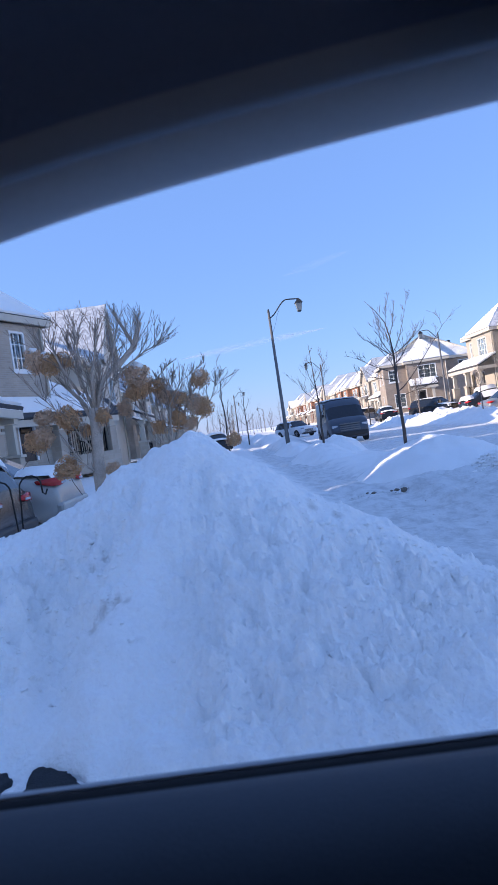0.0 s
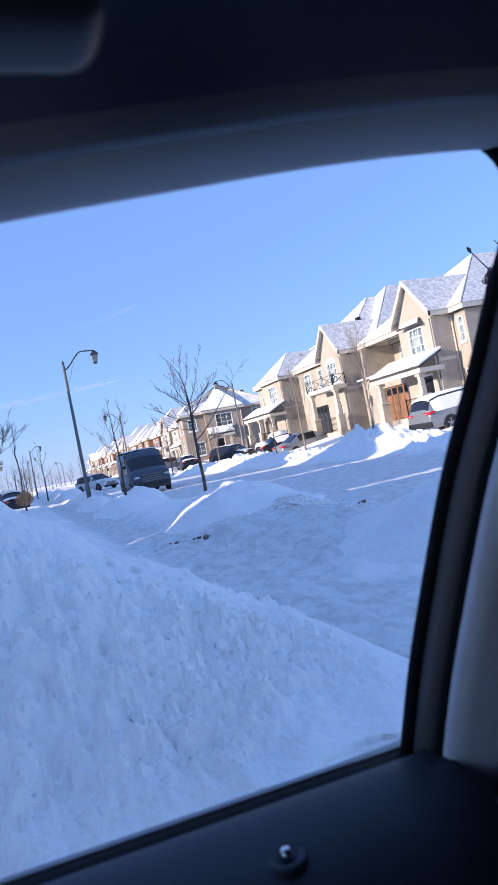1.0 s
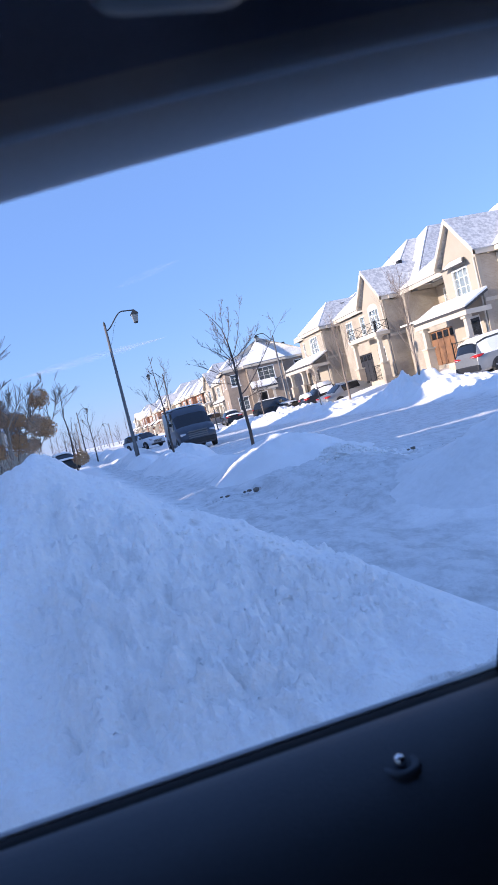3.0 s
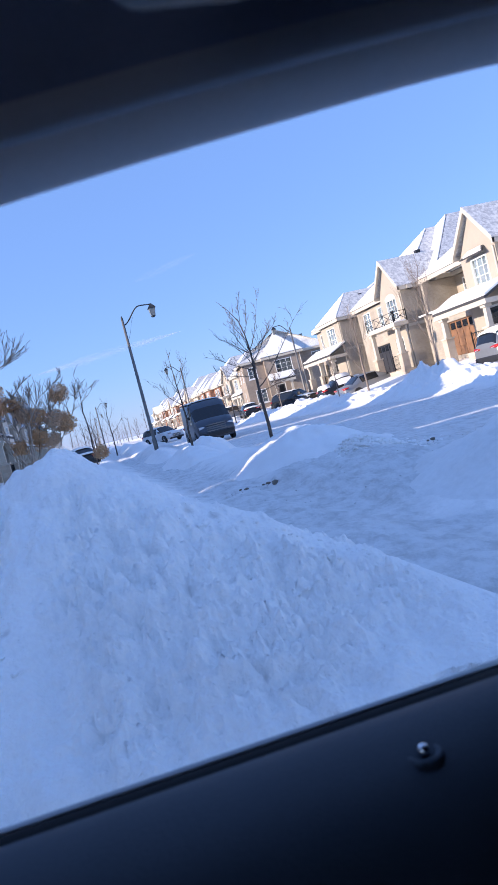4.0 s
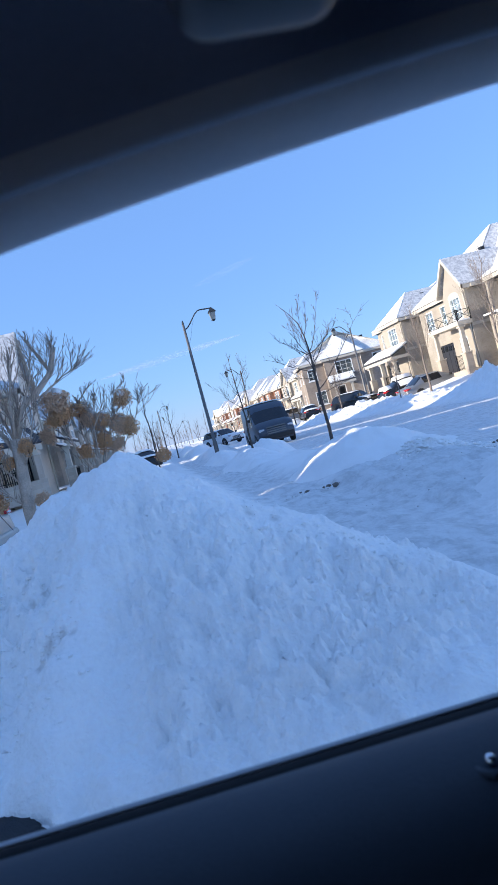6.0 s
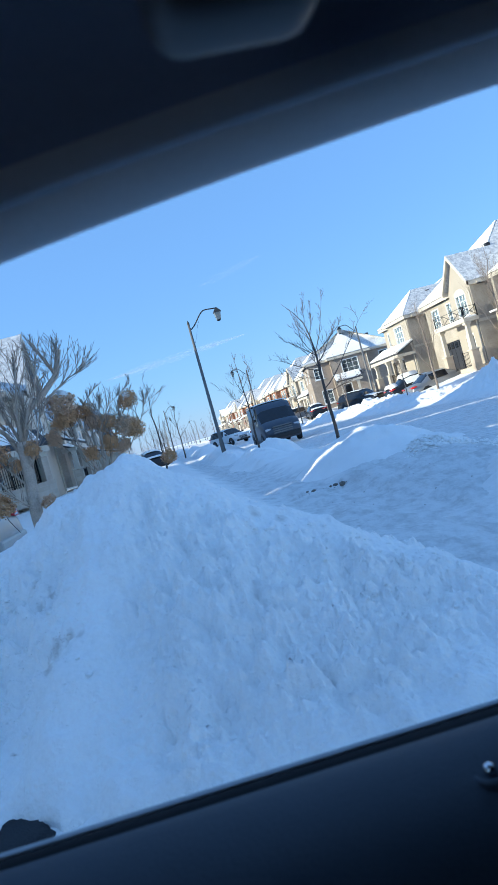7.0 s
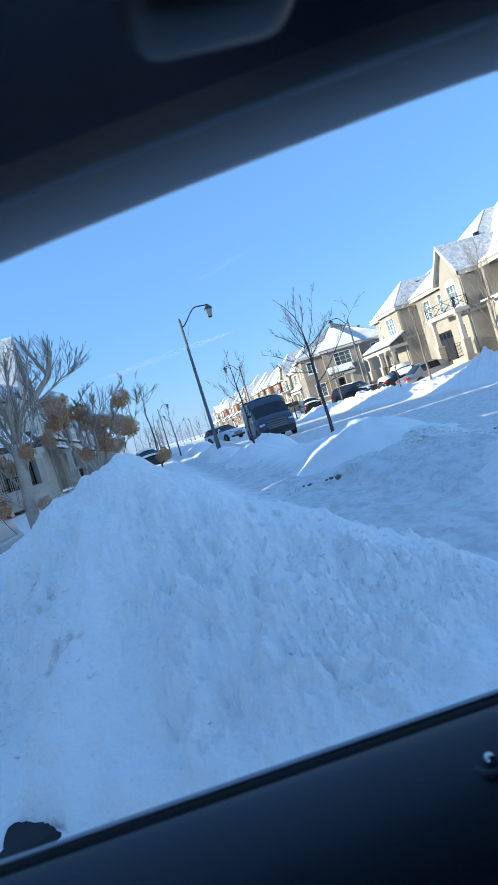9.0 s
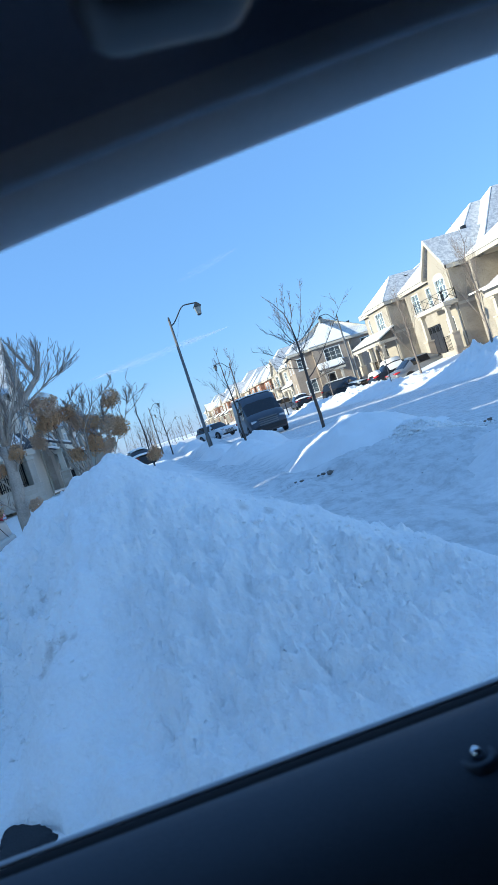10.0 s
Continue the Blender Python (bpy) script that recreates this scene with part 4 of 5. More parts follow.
    if bay_roof == "gable":
        c, a, b = roof_of(h, (-fwd, reach, b0, b1), E + 0.003, bay_rise, 0, 0, 0.3, ("near", "far") if bay_snow else ())
        tri = bmesh.new()
        prism(tri, [(-fwd, b0, E - 0.25), (-fwd, b1, E - 0.25), (-fwd, mid, E + bay_rise * 0.86)], (0, 0, 0), (0.2, 0, 0))
        part("gable", tri, face, h, "rendered gable end")
        for y in (c[0][1], c[3][1]):
            t = bmesh.new()
            prism(t, [(a[0] - 0.02, y, E - 0.22), (a[0] - 0.02, y, E + 0.04), (a[0] - 0.02, mid, a[2] + 0.06), (a[0] - 0.02, mid, a[2] - 0.24)], (0, 0, 0), (0.14, 0, 0))
            part("rake_board", t, TRIM, h, "cream rake board")
    else:
        roof_of(h, (-fwd, reach, b0, b1), E + 0.003, bay_rise, bay_rise * 1.1, 0, 0.3, ("front",))
    # porch
    p0, p1 = porch
    out = fwd + shallow
    if balcony:
        part("balcony_floor", cube(-out, -fwd - 0.004, p0, p1, 2.78, 3.02, 0.03), TRIM, h, "cream balcony slab")
        part("balcony_snow", cube(-out + 0.1, -fwd - 0.1, p0 + 0.05, p1 - 0.05, 3.022, 3.12, 0.04), SNOW, h, "snow lying on the balcony")
        railing(h, (-out + 0.08, p0 + 0.1, 3.0), (-out + 0.08, p1 - 0.1, 3.0), 0.72, crossed=True)
        railing(h, (-fwd - 0.02, p0 + 0.1, 3.0), (-out + 0.16, p0 + 0.1, 3.0), 0.72, crossed=True)
        top = 2.78
    else:
        pts = [(-out, p0 - 0.2, 2.4 - drop), (-out, p1 + 0.2, 2.4 - drop), (-fwd + 0.01, p1 + 0.2, 3.1 - drop), (-fwd + 0.01, p0 - 0.2, 3.1 - drop)]
        pr = part("porch_roof", slab(pts, 0.12), DARK_ROOF, h)
        part("porch_snow", slab([Vector(p).lerp(Vector((-(out + fwd) / 2, (p0 + p1) / 2, 2.75 - drop)), 0.13) + Vector((0, 0, 0.2)) for p in pts], 0.03) if thin_porch else slab([Vector(p) + Vector((0.05 if p[0] < -fwd - 0.5 else 0, 0, 0.125)) for p in pts], 0.12), SNOW, pr, "snow on the porch roof")
        bm = box(bmesh.new(), -out, -out + 0.15, p0 - 0.2, p1 + 0.2, 2.15 - drop, 2.39 - drop)
        part("porch_beam", bm, TRIM, h)
        part("porch_beam", box(bmesh.new(), -out + 0.152, -fwd, p0 - 0.2, p0 - 0.05, 2.15 - drop, 2.39 - drop), TRIM, h)
        top = 2.15 - drop
    n = 3 if p1 - p0 > 5 else 2
    for k in range(n):
        column(h, -out + 0.3, p0 + 0.3 + (p1 - p0 - 0.6) * k / (n - 1), 0.0, top)
    part("porch_floor", cube(-out + 0.02, -fwd - 0.003, p0, p0 + (p1 - p0) / 2, -0.8, -0.02), STONE, h)
    if detail:
        railing(h, (-out + 0.3, p0 + 0.6, 0), (-out + 0.3, p0 + (p1 - p0) / 2 - 0.3, 0))
        downspout(h, -fwd - 0.06, b0 + 0.12, E - 0.3)
        downspout(h, jog[0] - 0.08 if jog else 1.6, -0.06, E - 0.3)
        part("string_course", cube(-fwd + 0.02 if jog else 0.3, jog[0] - 0.01 if jog else D * 0.9, -0.05, -0.004, 2.6, 2.78), TRIM, h)
        vent = cube(2.2, 2.5, W * 0.22, W * 0.22 + 0.3, E + rise * 0.45, E + rise * 0.45 + 0.55)
        part("roof_vent", vent, BLACK_TRIM, h)
    return h


XR, ZR = 22.2, 1.25
house(pose(XR, 29.15, ZR), "tan brick house with cream gable, bay window and snowy porch roof", W=9.3, bay=(0.0, 3.1), half=0.7, porch=(-0.2, 4.4), door=(0.7, 1.8), garage=(4.3, 6.9), rise=3.4, hip=6.0, side_windows=(), jog=(0.6, 1.1), setback=2.6)
house(pose(XR, 39.4, ZR), "tan brick house with arched window and railed balcony", W=8.6, bay=(0.0, 3.0), half=0.7, shallow=1.05, porch=(-0.2, 4.1), balcony=True, door=(1.0, 2.1), garage=(4.4, 6.8), garage_mat=DARK_DOOR, rise=4.2, hip=5.2,
      side_windows=(), jog=(1.5, 1.1))
house(pose(XR, 50.0, ZR), "tan brick house with snow-covered hipped front and columned porch", W=7.2, bay=(0.0, 4.3), bay_roof="hip", porch=(0.0, 6.2), door=(2.4, 3.5), garage=(4.5, 6.9), garage_mat=DARK_DOOR, bay_rise=2.1,
      rise=2.7, hip=5.5, side_windows=(), jog=(1.2, 0.8))
house(pose(28.3, 70.2, 0.9, 0, 0, 81), "brown brick corner house with wide windows facing the side street", W=10.0, D=7.0, bay=(3.4, 7.6), bay_roof="hip", porch=(5.0, 7.4), door=(5.8, 6.8), garage=None, brick=BRICK_BROWN, half=0.95,
      face=BRICK_BROWN, snowy=(), cover=SNOW_SHINGLE, rise=3.0, hip=4.0, bay_rise=2.6, side_windows=(), end_windows=((8.5, 9.5, 3.3, 4.6), (7.95, 9.15, 0.5, 2.0)), far_windows=((1.2, 1.8, 3.3, 4.6), (4.6, 5.2, 3.3, 4.6), (2.8, 3.4, 0.6, 2.0)))
y = 82.0
for k in range(12):
    red = k in (2, 3, 5, 6, 8, 9)
    house(pose(XR, y, 0.6), "far %s brick house with snowy roof" % ("orange" if red else "taupe"), W=9.0, bay=(0.0, 4.0) if k % 2 else (5.0, 9.0), bay_roof=("hip", "gable", "hip")[k % 3], porch=(0.2, 5.5),
          door=(1.2, 2.3) if k % 2 else (5.9, 6.9), garage=(4.6, 7.4) if k % 2 else (1.0, 3.8), garage_mat=WHITE, brick=BRICK_RED if red else BRICK_TAUPE, face=BRICK_RED if red else STUCCO, detail=False, balcony=k % 4 == 1, snowy=("front",) if k % 3 else ("front", "near"), rise=3.2 + 0.5 * (k % 3), bay_snow=k % 4 == 2)
    y += 10.6
# near side of the street; these houses shade the road
house(pose(-6.8, 26.1, 1.35, 0, 0, 156.5), "greige stone house with hipped snowy roof and columned porch", W=4.6, D=9, half=0.4, bay=(0.0, 2.9), bay_roof="hip", porch=(-3.6, 3.9), door=(1.1, 2.1), garage=None, brick=STONE,
      face=BRICK_TAUPE, snowy=(), cover=SNOW_SHINGLE, rise=2.75, bay_rise=1.8, near_side=False, over=0.1, shallow=0.5, thin_porch=True, drop=0.95)
house(pose(-6.8, 30.4, 0.9, 0, 0, 156.5), "single-storey greige wing with snowy roof and porch", W=4.2, D=7, E=3.0, bay=(0.0, 2.6), bay_roof="hip", porch=(0.1, 4.0), door=(2.9, 3.8), garage=None, brick=STUCCO_GREY, face=STUCCO_GREY,
      snowy=("front", "near", "far"), rise=1.2, bay_rise=0.8, near_side=False, over=0.15, low=True)
house(pose(-6.0, 41.5, 0.5, 0, 0, 180), "greige house with tall snowy gable roof", W=10.0, D=11, bay=(3.2, 8.6), bay_roof="gable", porch=(0.4, 5.4), door=(1.2, 2.2), garage=None, brick=STUCCO_GREY,
      face=STUCCO_GREY, snowy=(), rise=3.0, bay_rise=3.2, near_side=False)
# two unseen houses, sized to shade the heap and leave sun streaks
house(pose(-8.0, 20.6, 0.5, 0, 0, 180), "unseen brick house placed to shade the road between sun gaps", W=8.6, D=9, porch=(0.2, 5.5), detail=False, brick=STONE, face=STUCCO_GREY, over=0.1, near_side=False, snowy=("front", "near", "far"), rise=4.2)
house(pose(-8.0, 10.96, 0.5, 0, 0, 180), "unseen long brick house placed to shade the driveway and snow heap", W=12.8, D=9, porch=(0.2, 5.5), detail=False, brick=BRICK_TAUPE, over=0.1, near_side=False, snowy=("front", "near", "far"), rise=1.4,
      hip=4.4)
y = 56.0
for k in range(7):
    house(pose(-7.0, y, 0.3, 0, 0, 180), "greige brick house farther down the street", W=9.2, D=13, porch=(0.2, 5.5), detail=False, brick=BRICK_TAUPE, face=STUCCO_GREY, over=0.1, near_side=False, snowy=("front", "near", "far"))
    y += 10.4

# ---- street lamps ----
def street_lamp(x, y, z, arm=1.65, h=7.1, lean=0.0, toward=1, label="tall grey street lamp with curved arm and lantern"):
    top = empty("street_lamp", pose(x, y, z, 0, lean, 0))
    tagged(top, label, "street lamp", "street lamps")
    bm = tube(bmesh.new(), [(0, 0, -0.5), (0, 0, 0.9), (0, 0, 0.95), (0, 0, h)], [0.13, 0.12, 0.1, 0.065], 10)
    part("pole", bm, POLE, top, smooth=True)
    s, e = toward, []
    for k in range(15):
        u = k / 14
        v = min(u / 0.64, 1.0)
        e.append((s * arm * u, 0, h - 0.32 + 0.82 * v * v * (3 - 2 * v) + 0.05 * math.sin(u * math.pi)))
    bm = tube(bmesh.new(), e, [0.035] * len(e), 7)
    part("arm", bm, LAMP_DARK, top, smooth=True)
    bm = tube(bmesh.new(), [(s * 0.05, 0, h - 1.15), (s * 0.25, 0, h - 0.75), (s * 0.45, 0, h - 0.2), (s * 0.6, 0, h + 0.05)], [0.008] * 4, 4)
    part("stay", bm, LAMP_DARK, top)
    part("finial", tube(bmesh.new(), [(0, 0, h - 0.02), (0, 0, h + 0.1), (0, 0, h + 0.2)], [0.07, 0.05, 0.01], 8), LAMP_DARK, top)
    lx, lz = s * (arm + 0.02), e[-1][2] - 0.1
    sq = lambda r, dz: [(lx + r * a, r * b, lz + dz) for a, b in ((-1, -1), (1, -1), (1, 1), (-1, 1))]
    cap = loft(bmesh.new(), [sq(0.21, -0.14), sq(0.19, -0.08), sq(0.09, 0.05), sq(0.03, 0.14)])
    lan = part("lantern_cap", cap, LAMP_DARK, top, "dark lantern roof")
    part("lantern_glass", loft(bmesh.new(), [sq(0.11, -0.54), sq(0.17, -0.145)]), LANTERN, lan, "frosted lantern glass")
    part("lantern_foot", loft(bmesh.new(), [sq(0.06, -0.61), sq(0.12, -0.542)]), LAMP_DARK, lan)


street_lamp(3.58, 36.0, 0.0, lean=-0.4, h=7.45)
street_lamp(3.1, 109.0, 0.0)
street_lamp(3.4, 148.0, 0.0)
street_lamp(12.55, 76.5, 0.0, toward=-1, h=7.45)
street_lamp(21.7, 62.5, 0.3, toward=-1, h=7.45)
street_lamp(14.5, 210.0, 0.0, toward=-1)


# ---- bare trees ----
def grow(bm, rnd, p, d, length, r, level, spread=0.7, rise=0.12, twigs=3, seg=5):
    """One limb and, from it, its side limbs."""
    n = 5 if level > 0 else 3
    pts, rad, q, v = [p.copy()], [r], p.copy(), d.normalized()
    for k in range(n):
        v = (v + Vector((rnd.uniform(-0.16, 0.16), rnd.uniform(-0.16, 0.16), rise + rnd.uniform(-0.06, 0.06)))).normalized()
        q = q + v * (length / n)
        pts.append(q.copy()), rad.append(r * (1 - 0.8 * (k + 1) / n))
        if level > 0 and k > 0:
            for _ in range(twigs if level > 1 else 2):
                if rnd.random() < 0.75:
                    w = (v + Vector((rnd.gauss(0, spread), rnd.gauss(0, spread), rnd.gauss(0.1, spread * 0.5)))).normalized()
                    grow(bm, rnd, q, w, length * rnd.uniform(0.3, 0.55), rad[-1] * 0.6, level - 1, spread, rise, twigs, max(3, seg - 1))
    tube(bm, pts, [max(x, 0.0022) for x in rad], seg)


def street_tree(x, y, z, h, seed, limbs, r=0.05, label="young bare street tree", levels=2, spread=0.55, bark=None, twigs=3, rise=0.12):
    """A straight stem with limbs given as (height share, aside x, aside y, rise, length)."""
    rnd = random.Random(seed)
    t = empty("tree", pose(x, y, z))
    tagged(t, label, "tree", "bare trees along the street")
    bm = bmesh.new()
    pts, rad = [Vector((0, 0, -0.5))], [r * 1.25]
    for k in range(9):
        u = k / 8
        pts.append(Vector((rnd.uniform(-1, 1) * 0.02 * h * u, rnd.uniform(-1, 1) * 0.02 * h * u, h * u)))
        rad.append(r * (1.1 - 0.95 * u))
    tube(bm, pts, rad, 8)
    part("trunk", bm, bark or BARK, t, smooth=True)
    bm = bmesh.new()
    for share, ax, ay, up, ln in limbs:
        k = min(8, max(1, 1 + int(share * 8)))
        base = pts[k].lerp(pts[min(k + 1, 9)], share * 8 - int(share * 8)) if k < 9 else pts[9]
        grow(bm, rnd, base, Vector((ax, ay, up)), ln, r * (0.42 - 0.26 * share), levels, spread, rise, twigs)
    for k in range(4, 10):
        for _ in range(2):
            a = rnd.uniform(0, 6.28)
            grow(bm, rnd, pts[k], Vector((math.cos(a), math.sin(a), 0.9)), h * 0.11 * rnd.uniform(0.5, 1), 0.012, 1, spread)
    part("crown", bm, bark or TWIG, t)
    return t


def mound_tree(x, y, z, seed):
    """The young tree on the mound: a slim stem whose leader bends aside, and limbs given as (height, heading, reach, gain in height, bow)."""
    rnd = random.Random(seed)
    t = empty("tree", pose(x, y, z))
    tagged(t, "young bare street tree on a snow mound", "tree", "bare trees along the street")
    stem = [Vector((0.012 * math.sin(4 * h), 0.012 * math.cos(3 * h), h)) for h in (-0.5, 0, 0.5, 1.0, 1.5, 2.05)]
    stem += [Vector((-0.02, 0, 2.4)), Vector((-0.08, 0.0, 2.7)), Vector((-0.24, 0.0, 2.96)), Vector((-0.44, 0.02, 3.2))]
    part("trunk", tube(bmesh.new(), stem, [0.046, 0.04, 0.036, 0.032, 0.027, 0.02, 0.013, 0.0095, 0.006, 0.003], 8), BARK, t, smooth=True)
    at = lambda h: Vector((0.012 * math.sin(4 * h), 0.012 * math.cos(3 * h), h)) if h < 2.05 else Vector((-0.02 - 0.13 * max(0, h - 2.4), 0, h))
    bm = bmesh.new()
    for h, head, reach, gain, bow, r in ((1.13, 0, 0.72, 0.2, 0.6, 0.013), (1.28, 8, 1.12, 1.2, 1.25, 0.02), (1.5, 176, 0.72, 0.2, 0.9, 0.013), (1.66, 186, 0.74, 0.36, 1.1, 0.015), (1.85, 30, 0.68, 0.6, 1.2, 0.016),
                                         (1.72, 95, 0.6, 0.5, 1.1, 0.014), (1.6, 265, 0.6, 0.45, 1.1, 0.014), (2.0, 172, 0.56, 0.45, 1.0, 0.014), (2.05, 5, 0.66, 0.45, 1.4, 0.014), (2.08, -12, 0.4, 0.95, 1.5, 0.013),
                                         (2.05, 120, 0.4, 0.6, 1.2, 0.012), (2.1, 240, 0.42, 0.65, 1.2, 0.012), (2.3, 200, 0.3, 0.5, 1.2, 0.009), (2.45, 15, 0.22, 0.55, 1.3, 0.009), (2.7, 20, 0.1, 0.48, 1.0, 0.007)):
        a = math.radians(head)
        out = Vector((math.cos(a), math.sin(a), 0))
        aside = Vector((-out.y, out.x, 0))
        pts = [at(h) + out * reach * u + Vector((0, 0, gain * u**bow)) + aside * 0.05 * math.sin(5 * u + h * 9) * u for u in (0, 0.12, 0.25, 0.4, 0.55, 0.7, 0.85, 1)]
        tube(bm, pts, [0.72 * r * (1 - 0.75 * k / 7) for k in range(8)], 5)
        for k in range(2, 8):
            for side in ((1, -1) if k % 2 else (rnd.choice((1, -1)),)):
                v = (pts[k] - pts[k - 1]).normalized() + aside * side * rnd.uniform(0.2, 0.8) + out * rnd.uniform(-0.5, 0.3) + Vector((0, 0, rnd.uniform(-0.2, 0.9)))
                grow(bm, rnd, pts[k], v, (0.1 + 0.16 * reach) * rnd.uniform(0.7, 1.4), 0.004, 1, 0.5, 0.04, 1, 3)
    part("crown", bm, TWIG, t)
    return t


mound_tree(3.71, 13.5, 0.4, 5)
street_tree(3.5, 22.9, 0.25, 3.4, 8, [(0.5, -1, 0, 0.8, 0.9), (0.55, 0.8, 0.2, 0.9, 0.8), (0.65, -0.8, 0.3, 1, 0.8), (0.7, 0.8, -0.3, 1.1, 0.8)], r=0.04)
generic = [(0.35, -1, 0.2, 0.7, 1.9), (0.4, 1, 0.1, 0.7, 1.8), (0.5, 0.2, 1, 0.8, 1.6), (0.55, -0.6, -0.8, 0.9, 1.6), (0.62, 0.8, -0.5, 1.0, 1.5), (0.7, -0.7, 0.5, 1.1, 1.3), (0.8, 0.5, 0.5, 1.3, 1.0)]
vase = [(0.22, -0.5, 0.3, 1.6, 2.3), (0.25, 0.45, -0.2, 1.6, 2.4), (0.3, -0.2, -0.5, 1.8, 2.0), (0.33, 0.4, 0.4, 1.5, 2.0), (0.42, -0.6, 0.1, 1.4, 1.6), (0.46, 0.6, 0.1, 1.3, 1.6), (0.55, -0.4, -0.3, 1.6, 1.4),
        (0.62, 0.35, 0.3, 1.7, 1.3), (0.72, -0.4, 0.2, 1.6, 1.0)]
street_tree(15.5, 26.6, 0.7, 5.4, 11, vase, r=0.055, label="bare vase-shaped tree in a sunlit snow bank", spread=0.3, bark=BARK_TAN)
street_tree(15.5, 34.3, 0.5, 4.8, 12, vase, r=0.06, label="bare tree beside a driveway", spread=0.35, bark=BARK_TAN)
street_tree(15.5, 38.7, 0.4, 3.2, 13, [(a, b, c, d, e * 0.55) for a, b, c, d, e in vase[2:7]], r=0.035, label="slim bare sapling in a snow bank", spread=0.35, bark=BARK_TAN)
street_tree(15.5, 51.0, 0.2, 3.8, 14, [(a, b, c, d, e * 0.65) for a, b, c, d, e in vase], r=0.045, spread=0.4, bark=BARK_TAN)
for k, (tx, ty, th) in enumerate([(15, 66, 4.5), (14.5, 80, 5), (15, 96, 5.5), (14.6, 118, 6), (2.6, 62, 5), (2.4, 84, 5.5), (2.8, 128, 6), (2.0, 160, 6.5), (14, 150, 7), (5, 240, 8), (1.2, 72, 4.5), (0.2, 95, 5), (1.4, 108, 5), (2.2, 140, 6), (0.5, 180, 7), (3.5, 190, 6), (-1, 130, 6), (14.5, 180, 6), (6, 300, 9), (-4, 260, 9), (11, 270, 9), (9, 175, 5.5), (12, 190, 6), (10, 215, 6.5), (14, 225, 7), (16, 205, 6.5), (8, 235, 7), (17, 250, 8), (13, 260, 8)]):
    street_tree(tx, ty, 0.0, th, 30 + k, generic, r=0.06, levels=1)
street_tree(0.45, 40.0, 0.0, 5.6, 21, [(0.55, -0.5, 0, 1, 1.2), (0.6, 0.4, 0.1, 1.6, 0.8), (0.75, 0.3, 0.2, 1.6, 0.6)], r=0.05, label="thin bare tree on the near boulevard", levels=1)


# ---- the pruned shrub with dried flower heads ----
def flower_head(seed, size, material):
    """A dried flower head: many small curled petals round a lumpy core."""
    rnd = random.Random(seed)
    bm = bmesh.new()
    for _ in range(1700):
        u = Vector((rnd.gauss(0, 1), rnd.gauss(0, 1), rnd.gauss(0, 1))).normalized()
        lobe = 1 + 0.55 * noise.noise(u * 1.5 + Vector((seed * 3.7, 0, 0))) + 0.2 * noise.noise(u * 4.5 + Vector((0, seed, 0)))
        v = u * size * lobe * rnd.choice((0.7, 0.82, 0.92, 0.97, 1.0, 1.03))
        v.z *= 0.85
        n = (u + Vector((rnd.gauss(0, 1), rnd.gauss(0, 1), rnd.gauss(0, 1))) * 0.45).normalized()
        a = n.orthogonal().normalized()
        b = n.cross(a)
        a, b = a * math.cos(v.x * 900) + b * math.sin(v.x * 900), b * math.cos(v.x * 900) - a * math.sin(v.x * 900)
        s = size * rnd.uniform(0.06, 0.1)
        c = [v + a * s, v + b * s * 0.8 + n * s * 0.4, v - a * s, v - b * s * 0.8 + n * s * 0.45]
        bm.faces.new([bm.verts.new(p) for p in c])
    me = bpy.data.meshes.new("flower_head")
    bm.to_mesh(me), bm.free(), me.materials.append(material)
    return me


def snow_cap(seed, size):
    rnd = random.Random(seed)
    bm = bmesh.new()
    bmesh.ops.create_icosphere(bm, subdivisions=2, radius=size)
    for v in bm.verts:
        v.co.z = max(v.co.z * 0.8, -0.2 * size)
        f = noise.noise(v.co / size * 1.3 + Vector((seed, 0, 0)))
        v.co *= 1 + 0.7 * f
        v.co += Vector((rnd.gauss(0, 1), rnd.gauss(0, 1), rnd.gauss(0, 0.5))) * size * 0.05
    me = bpy.data.meshes.new("snow_cap")
    bm.to_mesh(me), bm.free(), me.materials.append(SNOW)
    me.polygons.foreach_set("use_smooth", [True] * len(me.polygons))
    return me


HEADS = [flower_head(50 + k, 0.13, PETAL if k % 3 else PETAL_PALE) for k in range(6)]
CAPS = [snow_cap(70 + k, 0.06) for k in range(3)]


